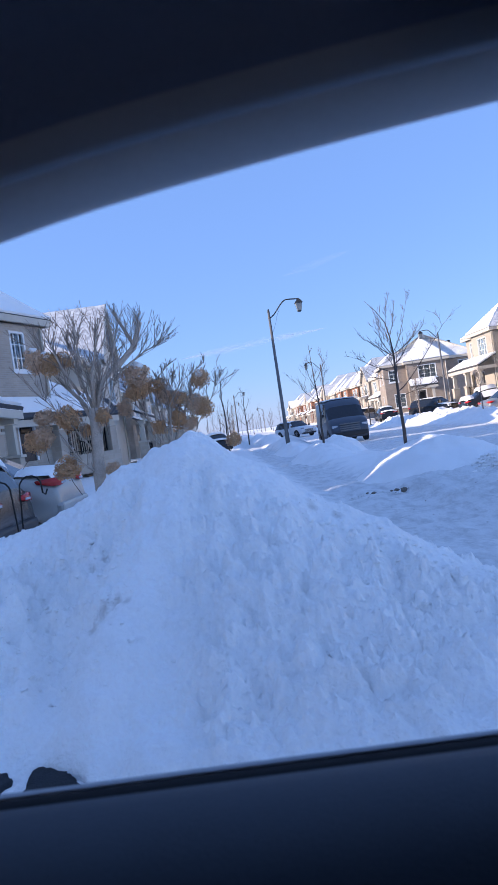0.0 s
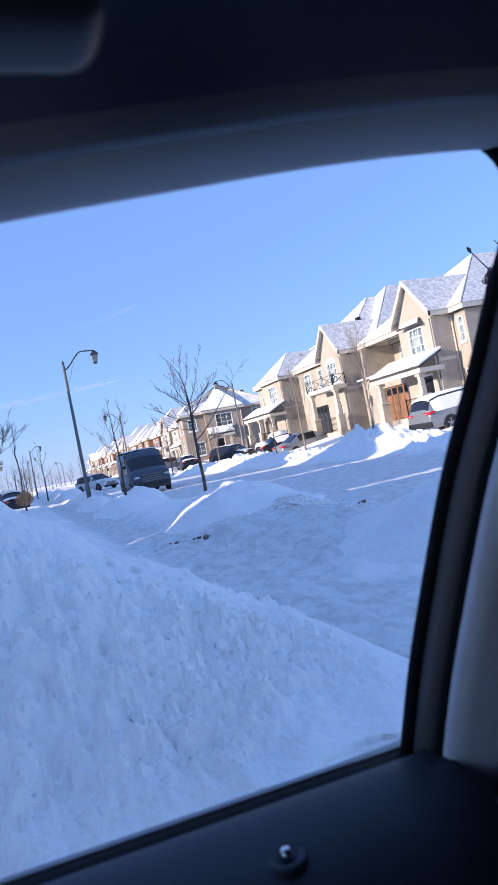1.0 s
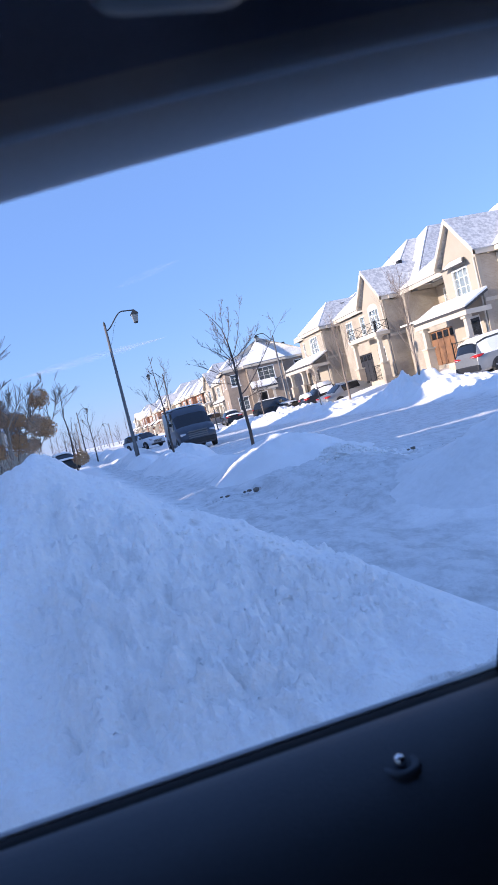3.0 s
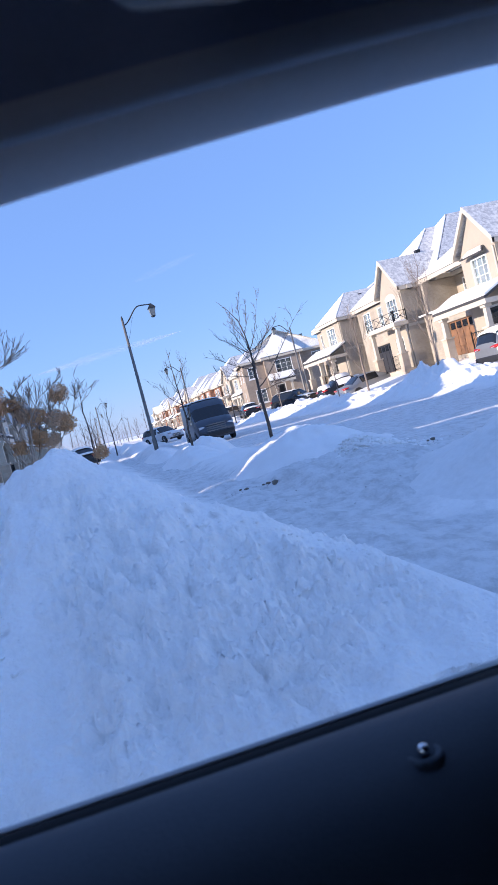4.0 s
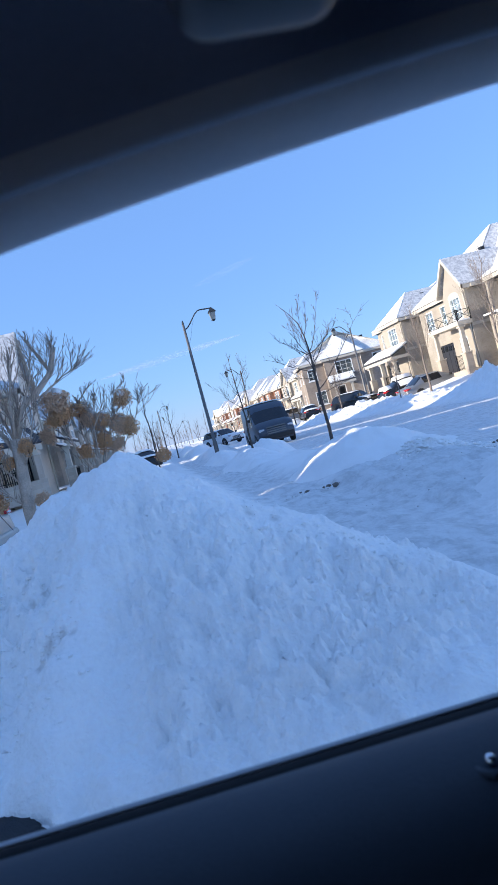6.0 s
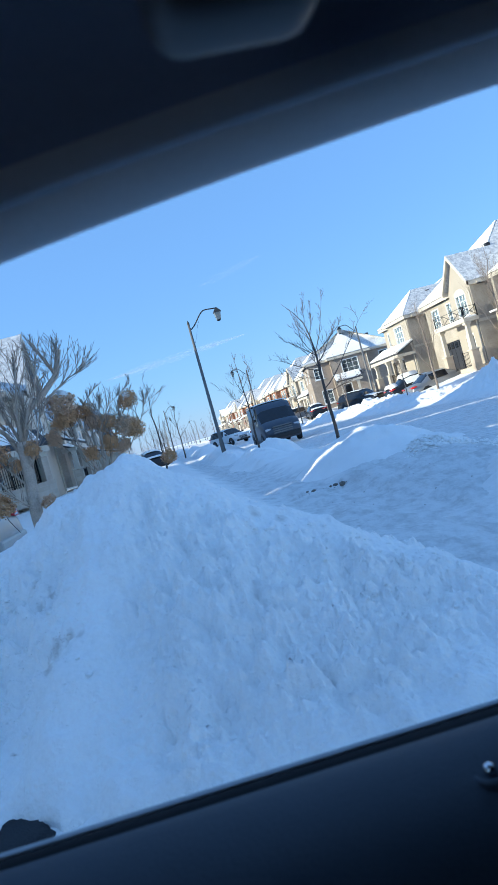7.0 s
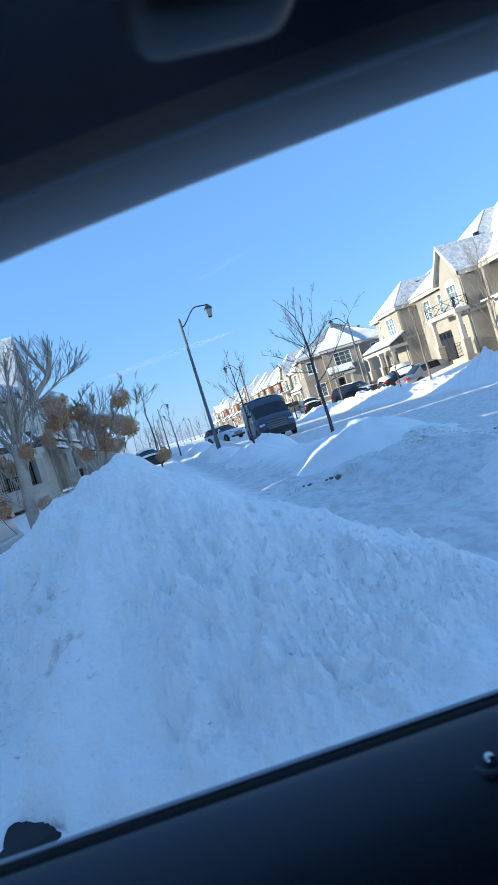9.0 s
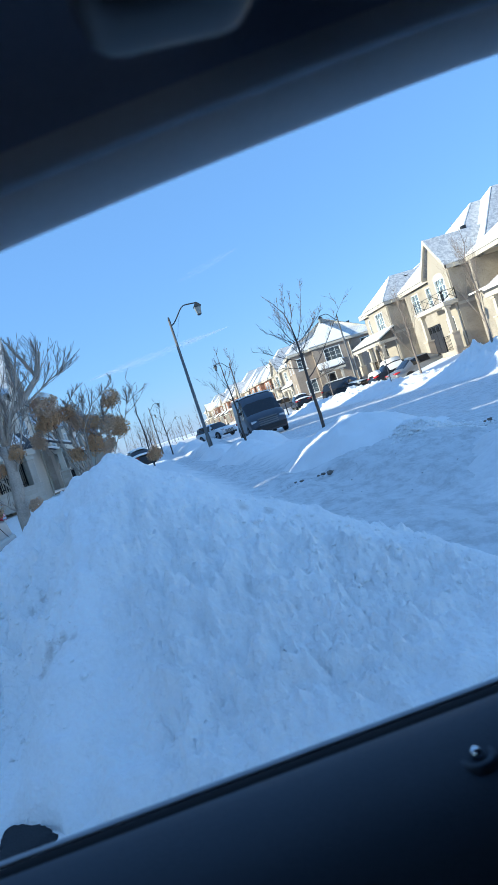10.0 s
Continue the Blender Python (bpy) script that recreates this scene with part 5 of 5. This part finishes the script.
def shrub(x, y, z, stems, heads, label, seed, crown_top=2.5, slim=1.0):
    rnd = random.Random(seed)
    t = empty("hydrangea_tree", pose(x, y, z))
    tagged(t, label, "shrub", "pruned shrubs behind the snow pile")
    bm, tw = bmesh.new(), bmesh.new()
    for pts, r0, r1 in stems:
        pts = [Vector(p) for p in pts]
        n = len(pts) - 1
        tube(bm, pts, [slim * (r0 + (r1 - r0) * k / n) for k in range(n + 1)], 8)
        for k in range(1, n + 1):
            if pts[k].z < 1.35 and rnd.random() < 0.6:
                continue
            for _ in range(14 if k == n else 9):
                q = pts[k - 1].lerp(pts[k], rnd.uniform(0.3, 1.0))
                d = (pts[k] - pts[k - 1]).normalized() * 0.6 + Vector((rnd.gauss(0, 0.42), rnd.gauss(0, 0.42), rnd.gauss(0.45, 0.25)))
                ln = rnd.uniform(0.1, 0.33)
                d.normalize()
                if d.z > 0:
                    ln = min(ln, max(0.08, 0.9 * (crown_top - q.z) / max(d.z, 0.2)))
                grow(tw, rnd, q, d, ln, rnd.uniform(0.003, 0.0055), 1 if rnd.random() < 0.4 else 0, 0.4, 0.03, 1, 4)
    part("trunk", bm, BARK_PALE, t, smooth=True)
    part("crown", tw, SHOOT, t, "thin leafless twigs")
    for k, (hx, hy, hz, s, cap) in enumerate(heads):
        f = new("flower_head", HEADS[k % 6])
        f.parent = t
        f.matrix_local = pose(hx, hy, hz, rnd.uniform(-30, 30), rnd.uniform(-30, 30), rnd.uniform(0, 360)) @ Matrix.Diagonal((s * rnd.uniform(0.65, 1.0), s * rnd.uniform(0.65, 0.9), s * rnd.uniform(0.7, 1.05), 1))
        stalk = tube(bmesh.new(), [(0, 0, -0.32), (0.02, 0, -0.15), (0, 0, 0)], [0.004] * 3, 3)
        part("stalk", stalk, TWIG, f)
        if cap:
            c = new("snow_cap", CAPS[k % 3])
            c.parent, c.matrix_local = f, pose(0.03, 0, 0.082)
    return t


# positions of limbs and heads relative to the foot of the main shrub
BX, BY, BZ = -1.15, 6.3, 0.3
rel = lambda px, pz, dy=0.0: (px - BX, dy, pz - BZ)
stems = [
    ([rel(-1.15, 0.2), rel(-1.16, 1.1), rel(-1.13, 1.5), rel(-1.12, 1.75)], 0.062, 0.05),
    ([rel(-1.12, 1.7), rel(-1.02, 2.0, 0.05), rel(-0.85, 2.12, 0.08), rel(-0.68, 2.28, 0.1), rel(-0.6, 2.5, 0.1)], 0.034, 0.024),
    ([rel(-0.68, 2.28, 0.1), rel(-0.74, 2.42, 0.1), rel(-0.83, 2.62, 0.08)], 0.018, 0.012),
    ([rel(-1.12, 1.7), rel(-1.08, 2.0, -0.1), rel(-1.02, 2.2, -0.15), rel(-0.96, 2.42, -0.2)], 0.02, 0.005),
    ([rel(-1.12, 1.72), rel(-1.2, 1.95, 0.1), rel(-1.24, 2.2, 0.15), rel(-1.25, 2.5, 0.2)], 0.017, 0.005),
    ([rel(-1.1, 1.75), rel(-0.98, 2.0, -0.1), rel(-0.86, 2.2, -0.1), rel(-0.8, 2.42, -0.1)], 0.015, 0.005),
    ([rel(-1.1, 1.8), rel(-1.05, 2.1, 0.2), rel(-1.07, 2.45, 0.25)], 0.017, 0.006),
    ([rel(-1.1, 1.9), rel(-1.15, 2.15, -0.2), rel(-1.14, 2.5, -0.3)], 0.016, 0.005),
    ([rel(-1.0, 2.02), rel(-0.82, 2.1, 0.2), rel(-0.6, 2.25, 0.3), rel(-0.45, 2.3, 0.3)], 0.013, 0.004),
    ([rel(-1.13, 1.6), rel(-1.25, 1.85, 0.1), rel(-1.4, 2.02, 0.15), rel(-1.52, 2.25, 0.2), rel(-1.6, 2.4, 0.2)], 0.024, 0.006),
    ([rel(-1.25, 1.9, 0.1), rel(-1.34, 2.15, -0.1), rel(-1.42, 2.42, -0.15)], 0.014, 0.005),
    ([rel(-1.2, 1.95), rel(-1.3, 2.2, 0.3), rel(-1.36, 2.5, 0.4)], 0.013, 0.004),
    ([rel(-1.14, 1.1), rel(-1.3, 1.3, -0.1), rel(-1.42, 1.55, -0.15)], 0.012, 0.005),
    ([rel(-1.12, 1.45), rel(-0.98, 1.7, -0.1), rel(-0.86, 2.0, -0.15)], 0.012, 0.004),
    ([rel(-1.14, 1.3), rel(-1.35, 1.65, -0.1), rel(-1.55, 1.9, -0.1)], 0.010, 0.004),
]
heads = [(*rel(-1.58, 2.24, -0.1), 1.0, 1), (*rel(-1.46, 2.2, -0.05), 0.95, 1), (*rel(-1.36, 2.24, 0.1), 0.8, 1), (*rel(-1.58, 1.72), 0.85, 0), (*rel(-1.36, 1.68, -0.05), 1.0, 1),
         (*rel(-1.67, 1.5, -0.1), 0.95, 0), (*rel(-1.58, 1.55, -0.1), 0.9, 0), (*rel(-1.42, 1.23, -0.1), 1.0, 1), (*rel(-1.03, 1.66, -0.1), 0.6, 0), (*rel(-1.01, 1.17, -0.1), 0.65, 0), (*rel(-1.22, 1.55), 0.5, 0)]
shrub(BX, BY, BZ, stems, heads, "thick pruned shrub tree with brown dried flower heads in snow", 91, 2.3)
BX, BY, BZ = -0.5, 6.9, 0.3
stems = [([rel(-0.5, 0.2), rel(-0.52, 1.0), rel(-0.5, 1.5), rel(-0.42, 1.8)], 0.026, 0.013), ([rel(-0.5, 1.2), rel(-0.35, 1.6), rel(-0.2, 1.9)], 0.016, 0.007), ([rel(-0.52, 1.2), rel(-0.7, 1.6), rel(-0.75, 2.0), rel(-0.66, 2.35)], 0.019, 0.008),
         ([rel(-0.5, 1.4), rel(-0.45, 1.9), rel(-0.38, 2.25)], 0.014, 0.005), ([rel(-0.52, 1.3), rel(-0.6, 1.8), rel(-0.55, 2.2), rel(-0.42, 2.4)], 0.016, 0.007), ([rel(-0.5, 1.0), rel(-0.3, 1.4), rel(-0.22, 1.7)], 0.013, 0.005),
         ([rel(-0.5, 0.9), rel(-0.62, 1.4, 0.2), rel(-0.82, 1.8, 0.3), rel(-0.9, 2.1, 0.3)], 0.012, 0.004), ([rel(-0.46, 1.0), rel(-0.2, 1.5, 0.2), rel(0.0, 1.85, 0.3), rel(0.05, 2.1, 0.3)], 0.010, 0.003),
         ([rel(-0.5, 1.2), rel(-0.45, 1.7, -0.2), rel(-0.3, 2.05, -0.3), rel(-0.05, 2.3, -0.3)], 0.010, 0.003), ([rel(-0.5, 0.8), rel(-0.35, 1.3, 0.4), rel(-0.3, 1.8, 0.5), rel(-0.2, 2.2, 0.5)], 0.009, 0.003)]
stems = [([(x, y, z if z < 1.4 else 1.4 + (z - 1.4) * 0.6) for x, y, z in pts], r0, r1) for pts, r0, r1 in stems]
heads = [(*rel(-0.73, 2.02, -0.3), 1.15, 1), (*rel(-0.71, 1.88, -0.3), 0.9, 0), (*rel(-0.12, 1.94), 0.95, 1), (*rel(-0.2, 1.68), 1.05, 1), (*rel(-0.12, 1.64), 0.9, 0), (*rel(-0.56, 1.92), 0.9, 1), (*rel(-0.5, 1.82), 0.95, 1),
         (*rel(-0.38, 1.76), 0.9, 1), (*rel(-0.4, 1.56), 0.85, 1), (*rel(-0.28, 1.5), 0.8, 1), (*rel(-0.6, 1.5), 0.7, 0), (*rel(-0.82, 1.9, 0.2), 0.9, 0), (*rel(-0.95, 1.75, 0.2), 0.8, 0), (*rel(0.12, 1.28, -0.9), 0.55, 0)]
shrub(BX, BY, BZ, stems, heads, "slender hydrangea shrub with brown dried heads capped by snow", 92, 1.72, 0.62)


# ---- sapling with a clump of dead leaves ----
t = empty("tree", pose(4.95, 5.3, 0.4))
tagged(t, "thin bare sapling with a clump of dark dead leaves", "tree", "bare trees along the street")
part("trunk", tube(bmesh.new(), [(0, 0, -0.6), (-0.02, -0.02, 0.8), (-0.06, -0.08, 1.9), (-0.05, -0.1, 2.3)], [0.03, 0.026, 0.018, 0.01], 7), BARK, t, smooth=True)
bm = tube(bmesh.new(), [(-0.05, -0.06, 1.75), (-0.25, -0.2, 1.95), (-0.46, -0.29, 2.1), (-0.6, -0.3, 2.24), (-0.68, -0.3, 2.33)], [0.01, 0.008, 0.007, 0.005, 0.004], 5)
tube(bm, [(-0.05, -0.1, 2.2), (-0.2, -0.2, 2.34), (-0.34, -0.25, 2.42)], [0.007, 0.005, 0.004], 5)
tube(bm, [(-0.3, -0.23, 2.0), (-0.44, -0.3, 1.96), (-0.52, -0.32, 1.94)], [0.005, 0.004, 0.003], 4)
tube(bm, [(-0.66, -0.3, 2.3), (-0.68, -0.3, 2.335), (-0.7, -0.3, 2.36)], [0.006, 0.018, 0.008], 6)
part("branch", bm, BARK, t)
for k, (lx, lz, ls) in enumerate(((-0.42, 2.06, 0.75), (-0.36, 1.98, 0.6), (-0.48, 1.97, 0.4))):
    clump = new("dead_leaves", flower_head(130 + k, 0.12, DEAD_LEAF))
    clump.parent, clump.matrix_local = t, pose(lx, -0.26, lz) @ Matrix.Diagonal((ls, ls, ls * 1.2, 1))


# ---- shepherd's hooks ----
def garden_hook(x, y, z, h, turn):
    t = empty("garden_hook", pose(x, y, z, 0, 3, turn))
    tagged(t, "thin black iron garden hook stuck in the snow", "garden hook", "garden hooks in the snow")
    pts = [(0, 0, -0.4), (0, 0, h - 0.12)] + [(0.1 - 0.1 * math.cos(a), 0, h - 0.12 + 0.1 * math.sin(a)) for a in (0.3, 0.8, 1.3, 1.8, 2.3, 2.8)] + [(0.205, 0, h - 0.18), (0.23, 0, h - 0.2), (0.25, 0, h - 0.15)]
    part("rod", tube(bmesh.new(), pts, [0.008] * len(pts), 6), BLACK_IRON, t)


garden_hook(-1.9, 6.2, 0.62, 0.62, 0)
garden_hook(-1.98, 6.35, 0.62, 0.6, 200)


# ---- parked vehicles ----
def vehicle(kind, m, paint, label, snow=0.0, caked=False, name="car", L=4.6, Wd=1.82, H=1.5):
    """A lofted body on four wheels; nose to +x."""
    c = empty(name, m)
    tagged(c, label, "car" if name == "car" else "van", "parked vehicles")
    hw = Wd / 2
    # share of length, belt height, roof height, half width at roof, for tail to nose
    shapes = {
        "sedan": [(0, .34, .4, .86), (.008, .46, .56, .86), (.03, .56, .67, .82), (.15, .63, .7, .8), (.3, .64, .97, .62), (.42, .64, 1, .64), (.58, .64, .98, .64), (.74, .64, .7, .82), (.95, .56, .6, .8), (1, .4, .46, .7)],
        "suv": [(0, .34, .4, .88), (.006, .5, .58, .86), (.015, .56, .7, .8), (.06, .58, .93, .7), (.16, .58, .99, .7), (.4, .58, 1, .72), (.58, .58, .97, .72), (.74, .58, .64, .84), (.95, .52, .56, .82), (1, .4, .46, .7)],
        "van": [(0, .5, .97, .84), (.01, .5, .99, .86), (.1, .5, 1, .88), (.4, .5, 1, .88), (.64, .5, .99, .86), (.7, .5, .95, .82), (.755, .5, .83, .83), (.87, .5, .57, .84), (.96, .45, .5, .82), (1, .32, .38, .76)],
    }[kind]
    low = 0.17 * 1.5 / H
    rings = []
    for s, belt, top, wt in shapes:
        x, taper = (s - 0.5) * L, 1 - 0.1 * max(0, abs(s - 0.5) * 2 - 0.75) / 0.25
        w = hw * taper
        half = [(w * 0.88, low * H), (w, (low + 0.1) * H), (w, belt * H), (w * (wt + 0.08), (top - 0.06) * H if top - belt > 0.15 else (belt + top) / 2 * H), (w * wt * 0.82, (top - 0.012) * H), (0, top * H)]
        rings.append([(x, y, z) for y, z in half] + [(x, -y, z) for y, z in half[-2::-1]])
    groups = {"body": bmesh.new(), "side_window": bmesh.new(), "far_side_window": bmesh.new(), "windscreen": bmesh.new(), "rear_window": bmesh.new()}
    n = len(rings[0])
    for i, (a, b) in enumerate(zip(rings, rings[1:])):
        tops = shapes[i][2], shapes[i + 1][2]
        cabin = [t - sh[1] > 0.2 for t, sh in zip(tops, (shapes[i], shapes[i + 1]))]
        for k in range(n - 1):
            side, upper = k in (2, n - 4), k in (3, 4, n - 5, n - 6)
            g = "body"
            if side and all(cabin) and (kind != "van" or i >= 4):
                g = "side_window" if k == 2 else "far_side_window"
            if upper and cabin[0] and not cabin[1]:
                g = "windscreen"
            if upper and cabin[1] and not cabin[0]:
                g = "rear_window"
            if kind == "van" and upper and i == 6:
                g = "windscreen"
            bm = groups[g]
            bm.faces.new([bm.verts.new(p) for p in (a[k], a[k + 1], b[k + 1], b[k])])
    body = groups["body"]
    body.faces.new([body.verts.new(p) for p in rings[0][::-1]]), body.faces.new([body.verts.new(p) for p in rings[-1]])
    for i in range(len(rings) - 1):
        body.faces.new([body.verts.new(p) for p in (rings[i][0], rings[i + 1][0], rings[i + 1][-1], rings[i][-1])])
    bmesh.ops.remove_doubles(body, verts=body.verts[:], dist=0.002)
    bmesh.ops.recalc_face_normals(body, faces=body.faces[:])
    shell_ = part("body", body, PAINT[paint], c, smooth=True)
    for g in ("side_window", "far_side_window", "windscreen", "rear_window"):
        if len(groups[g].faces):
            bmesh.ops.remove_doubles(groups[g], verts=groups[g].verts[:], dist=0.002)
            part(g.replace("far_", ""), groups[g], SNOW if caked and "side" in g else CAR_GLASS, c, "snow-caked glass" if caked and "side" in g else "dark glass")
        else:
            groups[g].free()
    r = 0.33 if kind != "van" else 0.36
    for sx in (-0.29, 0.32):
        for sy in (-1, 1):
            ring = lambda rr, yy: [(sx * L + rr * math.cos(a), yy, r + rr * math.sin(a)) for a in (2 * math.pi * k / 18 for k in range(18))]
            y0, y1 = sy * (hw - 0.2), sy * (hw + 0.012)
            ty = part("wheel", loft(bmesh.new(), [ring(r * 0.9, y0), ring(r, y0 + sy * 0.03), ring(r, y1 - sy * 0.03), ring(r * 0.93, y1), ring(r * 0.68, y1), ring(r * 0.66, y1 - sy * 0.03)]), TYRE, c)
            spokes = bmesh.new()
            loft(spokes, [ring(r * 0.16, y1 - sy * 0.035), ring(r * 0.14, y1 - sy * 0.005)])
            for k in range(5):
                a = 2 * math.pi * k / 5 + 0.3
                p = Vector((sx * L, y1 - sy * 0.02, r))
                d = Vector((math.cos(a), 0, math.sin(a)))
                tube(spokes, [p, p + d * r * 0.67], [0.045, 0.03], 4)
            part("rim", spokes, RIM, ty)
            arch = [(sx * L + r * 1.16 * math.cos(a), r + r * 1.16 * math.sin(a)) for a in (math.pi * k / 10 for k in range(11))]
            bm = bmesh.new()
            prism(bm, [(x, sy * (hw - 0.05), z) for x, z in arch], (0, 0, 0), (0, sy * 0.056, 0))
            part("wheel_arch", bm, BLACK_TRIM, c)
    zt = 0.54 * H if kind != "van" else 0.4 * H
    for sy in (-1, 1):
        # lamp cluster wrapping from the tail round to the side
        rings_ = []
        for lx, ly, lo, hi in ((-L / 2 + 0.03, 0.4, 0.03, 0.08), (-L / 2 + 0.012, 0.6, 0.0, 0.11), (-L / 2 + 0.02, 0.82, -0.01, 0.13), (-L / 2 + 0.1, 0.955, 0.0, 0.13), (-L / 2 + 0.32, 1.0, 0.06, 0.11)):
            rings_.append([(lx, sy * hw * ly, zt + lo), (lx - 0.03, sy * hw * (ly + 0.012), zt + lo + 0.01), (lx - 0.02, sy * hw * (ly + 0.012), zt + hi - 0.01), (lx + 0.03, sy * hw * ly, zt + hi)])
        lamp = part("tail_lamp", loft(bmesh.new(), rings_), RED_LENS, c, "red tail lamp", True)
        part("reversing_lamp", cube(-L / 2 - 0.026, -L / 2 + 0.02, *sorted((sy * (hw * 0.52), sy * (hw * 0.74))), zt + 0.02, zt + 0.055, 0.006), CLEAR_LENS, lamp)
        zh = 0.5 * H if kind != "van" else 0.38 * H
        part("headlamp", cube(L / 2 - 0.3, L / 2 - 0.02, *sorted((sy * hw * 0.6, sy * hw * 0.9)), zh - 0.08, zh + 0.06, 0.03), CLEAR_LENS, c)
        part("mirror", cube(L * 0.2, L * 0.2 + 0.14, *sorted((sy * (hw + 0.004), sy * (hw + 0.2))), 0.62 * H, 0.62 * H + 0.16, 0.03), BLACK_TRIM, c)
    g = bmesh.new()
    for k in range(4):
        box(g, L / 2 - 0.1, L / 2 + 0.02, -hw * 0.5, hw * 0.5, (0.27 + 0.045 * k) * H, (0.295 + 0.045 * k) * H)
    part("grille", g, POLE if kind == "van" else BLACK_TRIM, c)
    bm = cube(-L / 2 - 0.05, -L / 2 + 0.1, -hw * 0.92, hw * 0.92, 0.2 * H, 0.36 * H, 0.05)
    part("rear_bumper", bm, BLACK_TRIM if kind == "suv" else PAINT[paint], c)
    bm = cube(L / 2 - 0.12, L / 2 + 0.05, -hw * 0.85, hw * 0.85, 0.15 * H, 0.25 * H, 0.03)
    part("front_bumper", bm, BLACK_TRIM, c)
    if snow:
        for i0, i1 in (((2, 3), (4, 6), (7, 8)) if kind == "sedan" else ((1, 4),) if kind == "van" else ((3, 6), (7, 8))):
            bm = bmesh.new()
            rows = []
            for s, belt, top, wt in shapes[i0:i1 + 1]:
                x, w = (s - 0.5) * L, hw * (wt + 0.02)
                rows.append([(x, w * u, top * H - 0.02 + (snow + 0.03) * (1 - abs(u / 1.04) ** 4)) for u in (-1.04, -0.95, -0.8, -0.4, 0, 0.4, 0.8, 0.95, 1.04)])
            low_ = lambda r, dx: [(p[0] + dx, p[1], p[2] - snow * 0.9) for p in r]
            loft(bm, [low_(rows[0], -0.06), *rows, low_(rows[-1], 0.06)], closed=False, caps=False)
            part("snow_cover", bm, SNOW, c, "snow lying on the car", True)
    return c


gz = lambda x, y: float(ground_height(np.array([x]), np.array([y]))[0])
vehicle("van", pose(6.5, 35.7, 0.0, 0, 0, -91), "grey", "dusty slate-grey cargo van parked at the kerb", snow=0.05, name="van", L=5.4, Wd=2.0, H=2.3)
vehicle("suv", pose(19.4, 25.3, 0.5, 0, -4, 0), "silver", "snow-covered pale silver SUV parked in a driveway", snow=0.09, caked=True, L=4.6, Wd=1.86, H=1.66)
vehicle("sedan", pose(19.6, 43.0, 0.2, 0, -4, 4), "silver", "silver saloon parked in a driveway", L=4.7)
vehicle("sedan", pose(19.6, 47.2, 0.36, 0, -4, 0), "black", "dark saloon under thick snow in a driveway", snow=0.26, caked=True, L=4.2)
vehicle("suv", pose(18.2, 55.5, 0.25, 0, 0, -62), "black", "black SUV parked by the side street", H=1.6, snow=0.03)
vehicle("sedan", pose(17.5, 69.5, 0.2, 0, 0, 85), "black", "dark saloon parked in front of a far house", snow=0.1)
vehicle("sedan", pose(17.5, 77.0, 0.4, 0, 0, 10), "silver", "silver saloon parked in a far driveway", snow=0.1)
vehicle("sedan", pose(-4.9, 11.6, 0.1, 0, 0, 178), "beige", "beige saloon with red tail lamps under snow", snow=0.1)
vehicle("suv", pose(-5.15, 9.3, 0.02, 0, 0, 178), "black", "snowy black hatchback in the next driveway", snow=0.14, H=1.42, L=4.5)
vehicle("suv", pose(7.2, 64.0, 0.0, 0, 0, -62), "white", "white SUV standing in the snowy road", H=1.6)
vehicle("sedan", pose(-0.4, 50.0, -0.1, 0, 0, 100), "black", "dark saloon behind snow banks", snow=0.1)

# ---- distance ----
bm = bmesh.new()
rnd = random.Random(4)
for k in range(170):
    px, d = rnd.uniform(-220, 260), rnd.uniform(330, 480)
    base = Vector((px, d, -1))
    h = rnd.uniform(5, 11)
    grow(bm, rnd, base, Vector((0, 0, 1)), h, 0.22, 1, 0.9, 0.1, 3, 4)
woods = part("far_woods", bm, HILL)
tagged(woods, "distant bare trees at the end of the street", "woods", kind="stuff")


# ---- vapour trails ----
def trail(a, b, width, label, layers=(1.0, 0.72, 0.5, 0.3)):
    p, q = Vector(a), Vector(b)
    bm = bmesh.new()
    for k, w in enumerate(layers):
        back = 1 + 0.002 * k
        side = (q - p).cross(p).normalized() * width * w / 2
        bm.faces.new([bm.verts.new(v * back) for v in (p, p.lerp(q, 0.3) - side, p.lerp(q, 0.7) - side * 0.8, q, p.lerp(q, 0.7) + side * 0.8, p.lerp(q, 0.3) + side)])
    ob = part("backdrop", bm, TRAIL)
    ob.visible_shadow = False
    tagged(ob, label, "sky", kind="structure")


TRAIL = bpy.data.materials.new("thin_vapour")
TRAIL.use_nodes = True
tn, tl = TRAIL.node_tree.nodes, TRAIL.node_tree.links.new
tb = tn["Principled BSDF"]
tb.inputs["Base Color"].default_value = (0.9, 0.9, 0.9, 1)
noise_ = tn.new("ShaderNodeTexNoise")
noise_.inputs["Scale"].default_value = 0.006
tr = tn.new("ShaderNodeMapRange")
tr.inputs["From Min"].default_value, tr.inputs["From Max"].default_value, tr.inputs["To Max"].default_value = 0.25, 0.7, 0.17
tc = tn.new("ShaderNodeTexCoord")
tl(tc.outputs["Object"], noise_.inputs["Vector"]), tl(noise_.outputs["Fac"], tr.inputs["Value"]), tl(tr.outputs[0], tb.inputs["Alpha"])
trail((-130, 2977, 352), (540, 2925, 398), 38, "faint white vapour trail low in the sky")
trail((367, 2908, 640), (660, 2849, 700), 30, "fainter short vapour trail high in the sky", (1.0,))
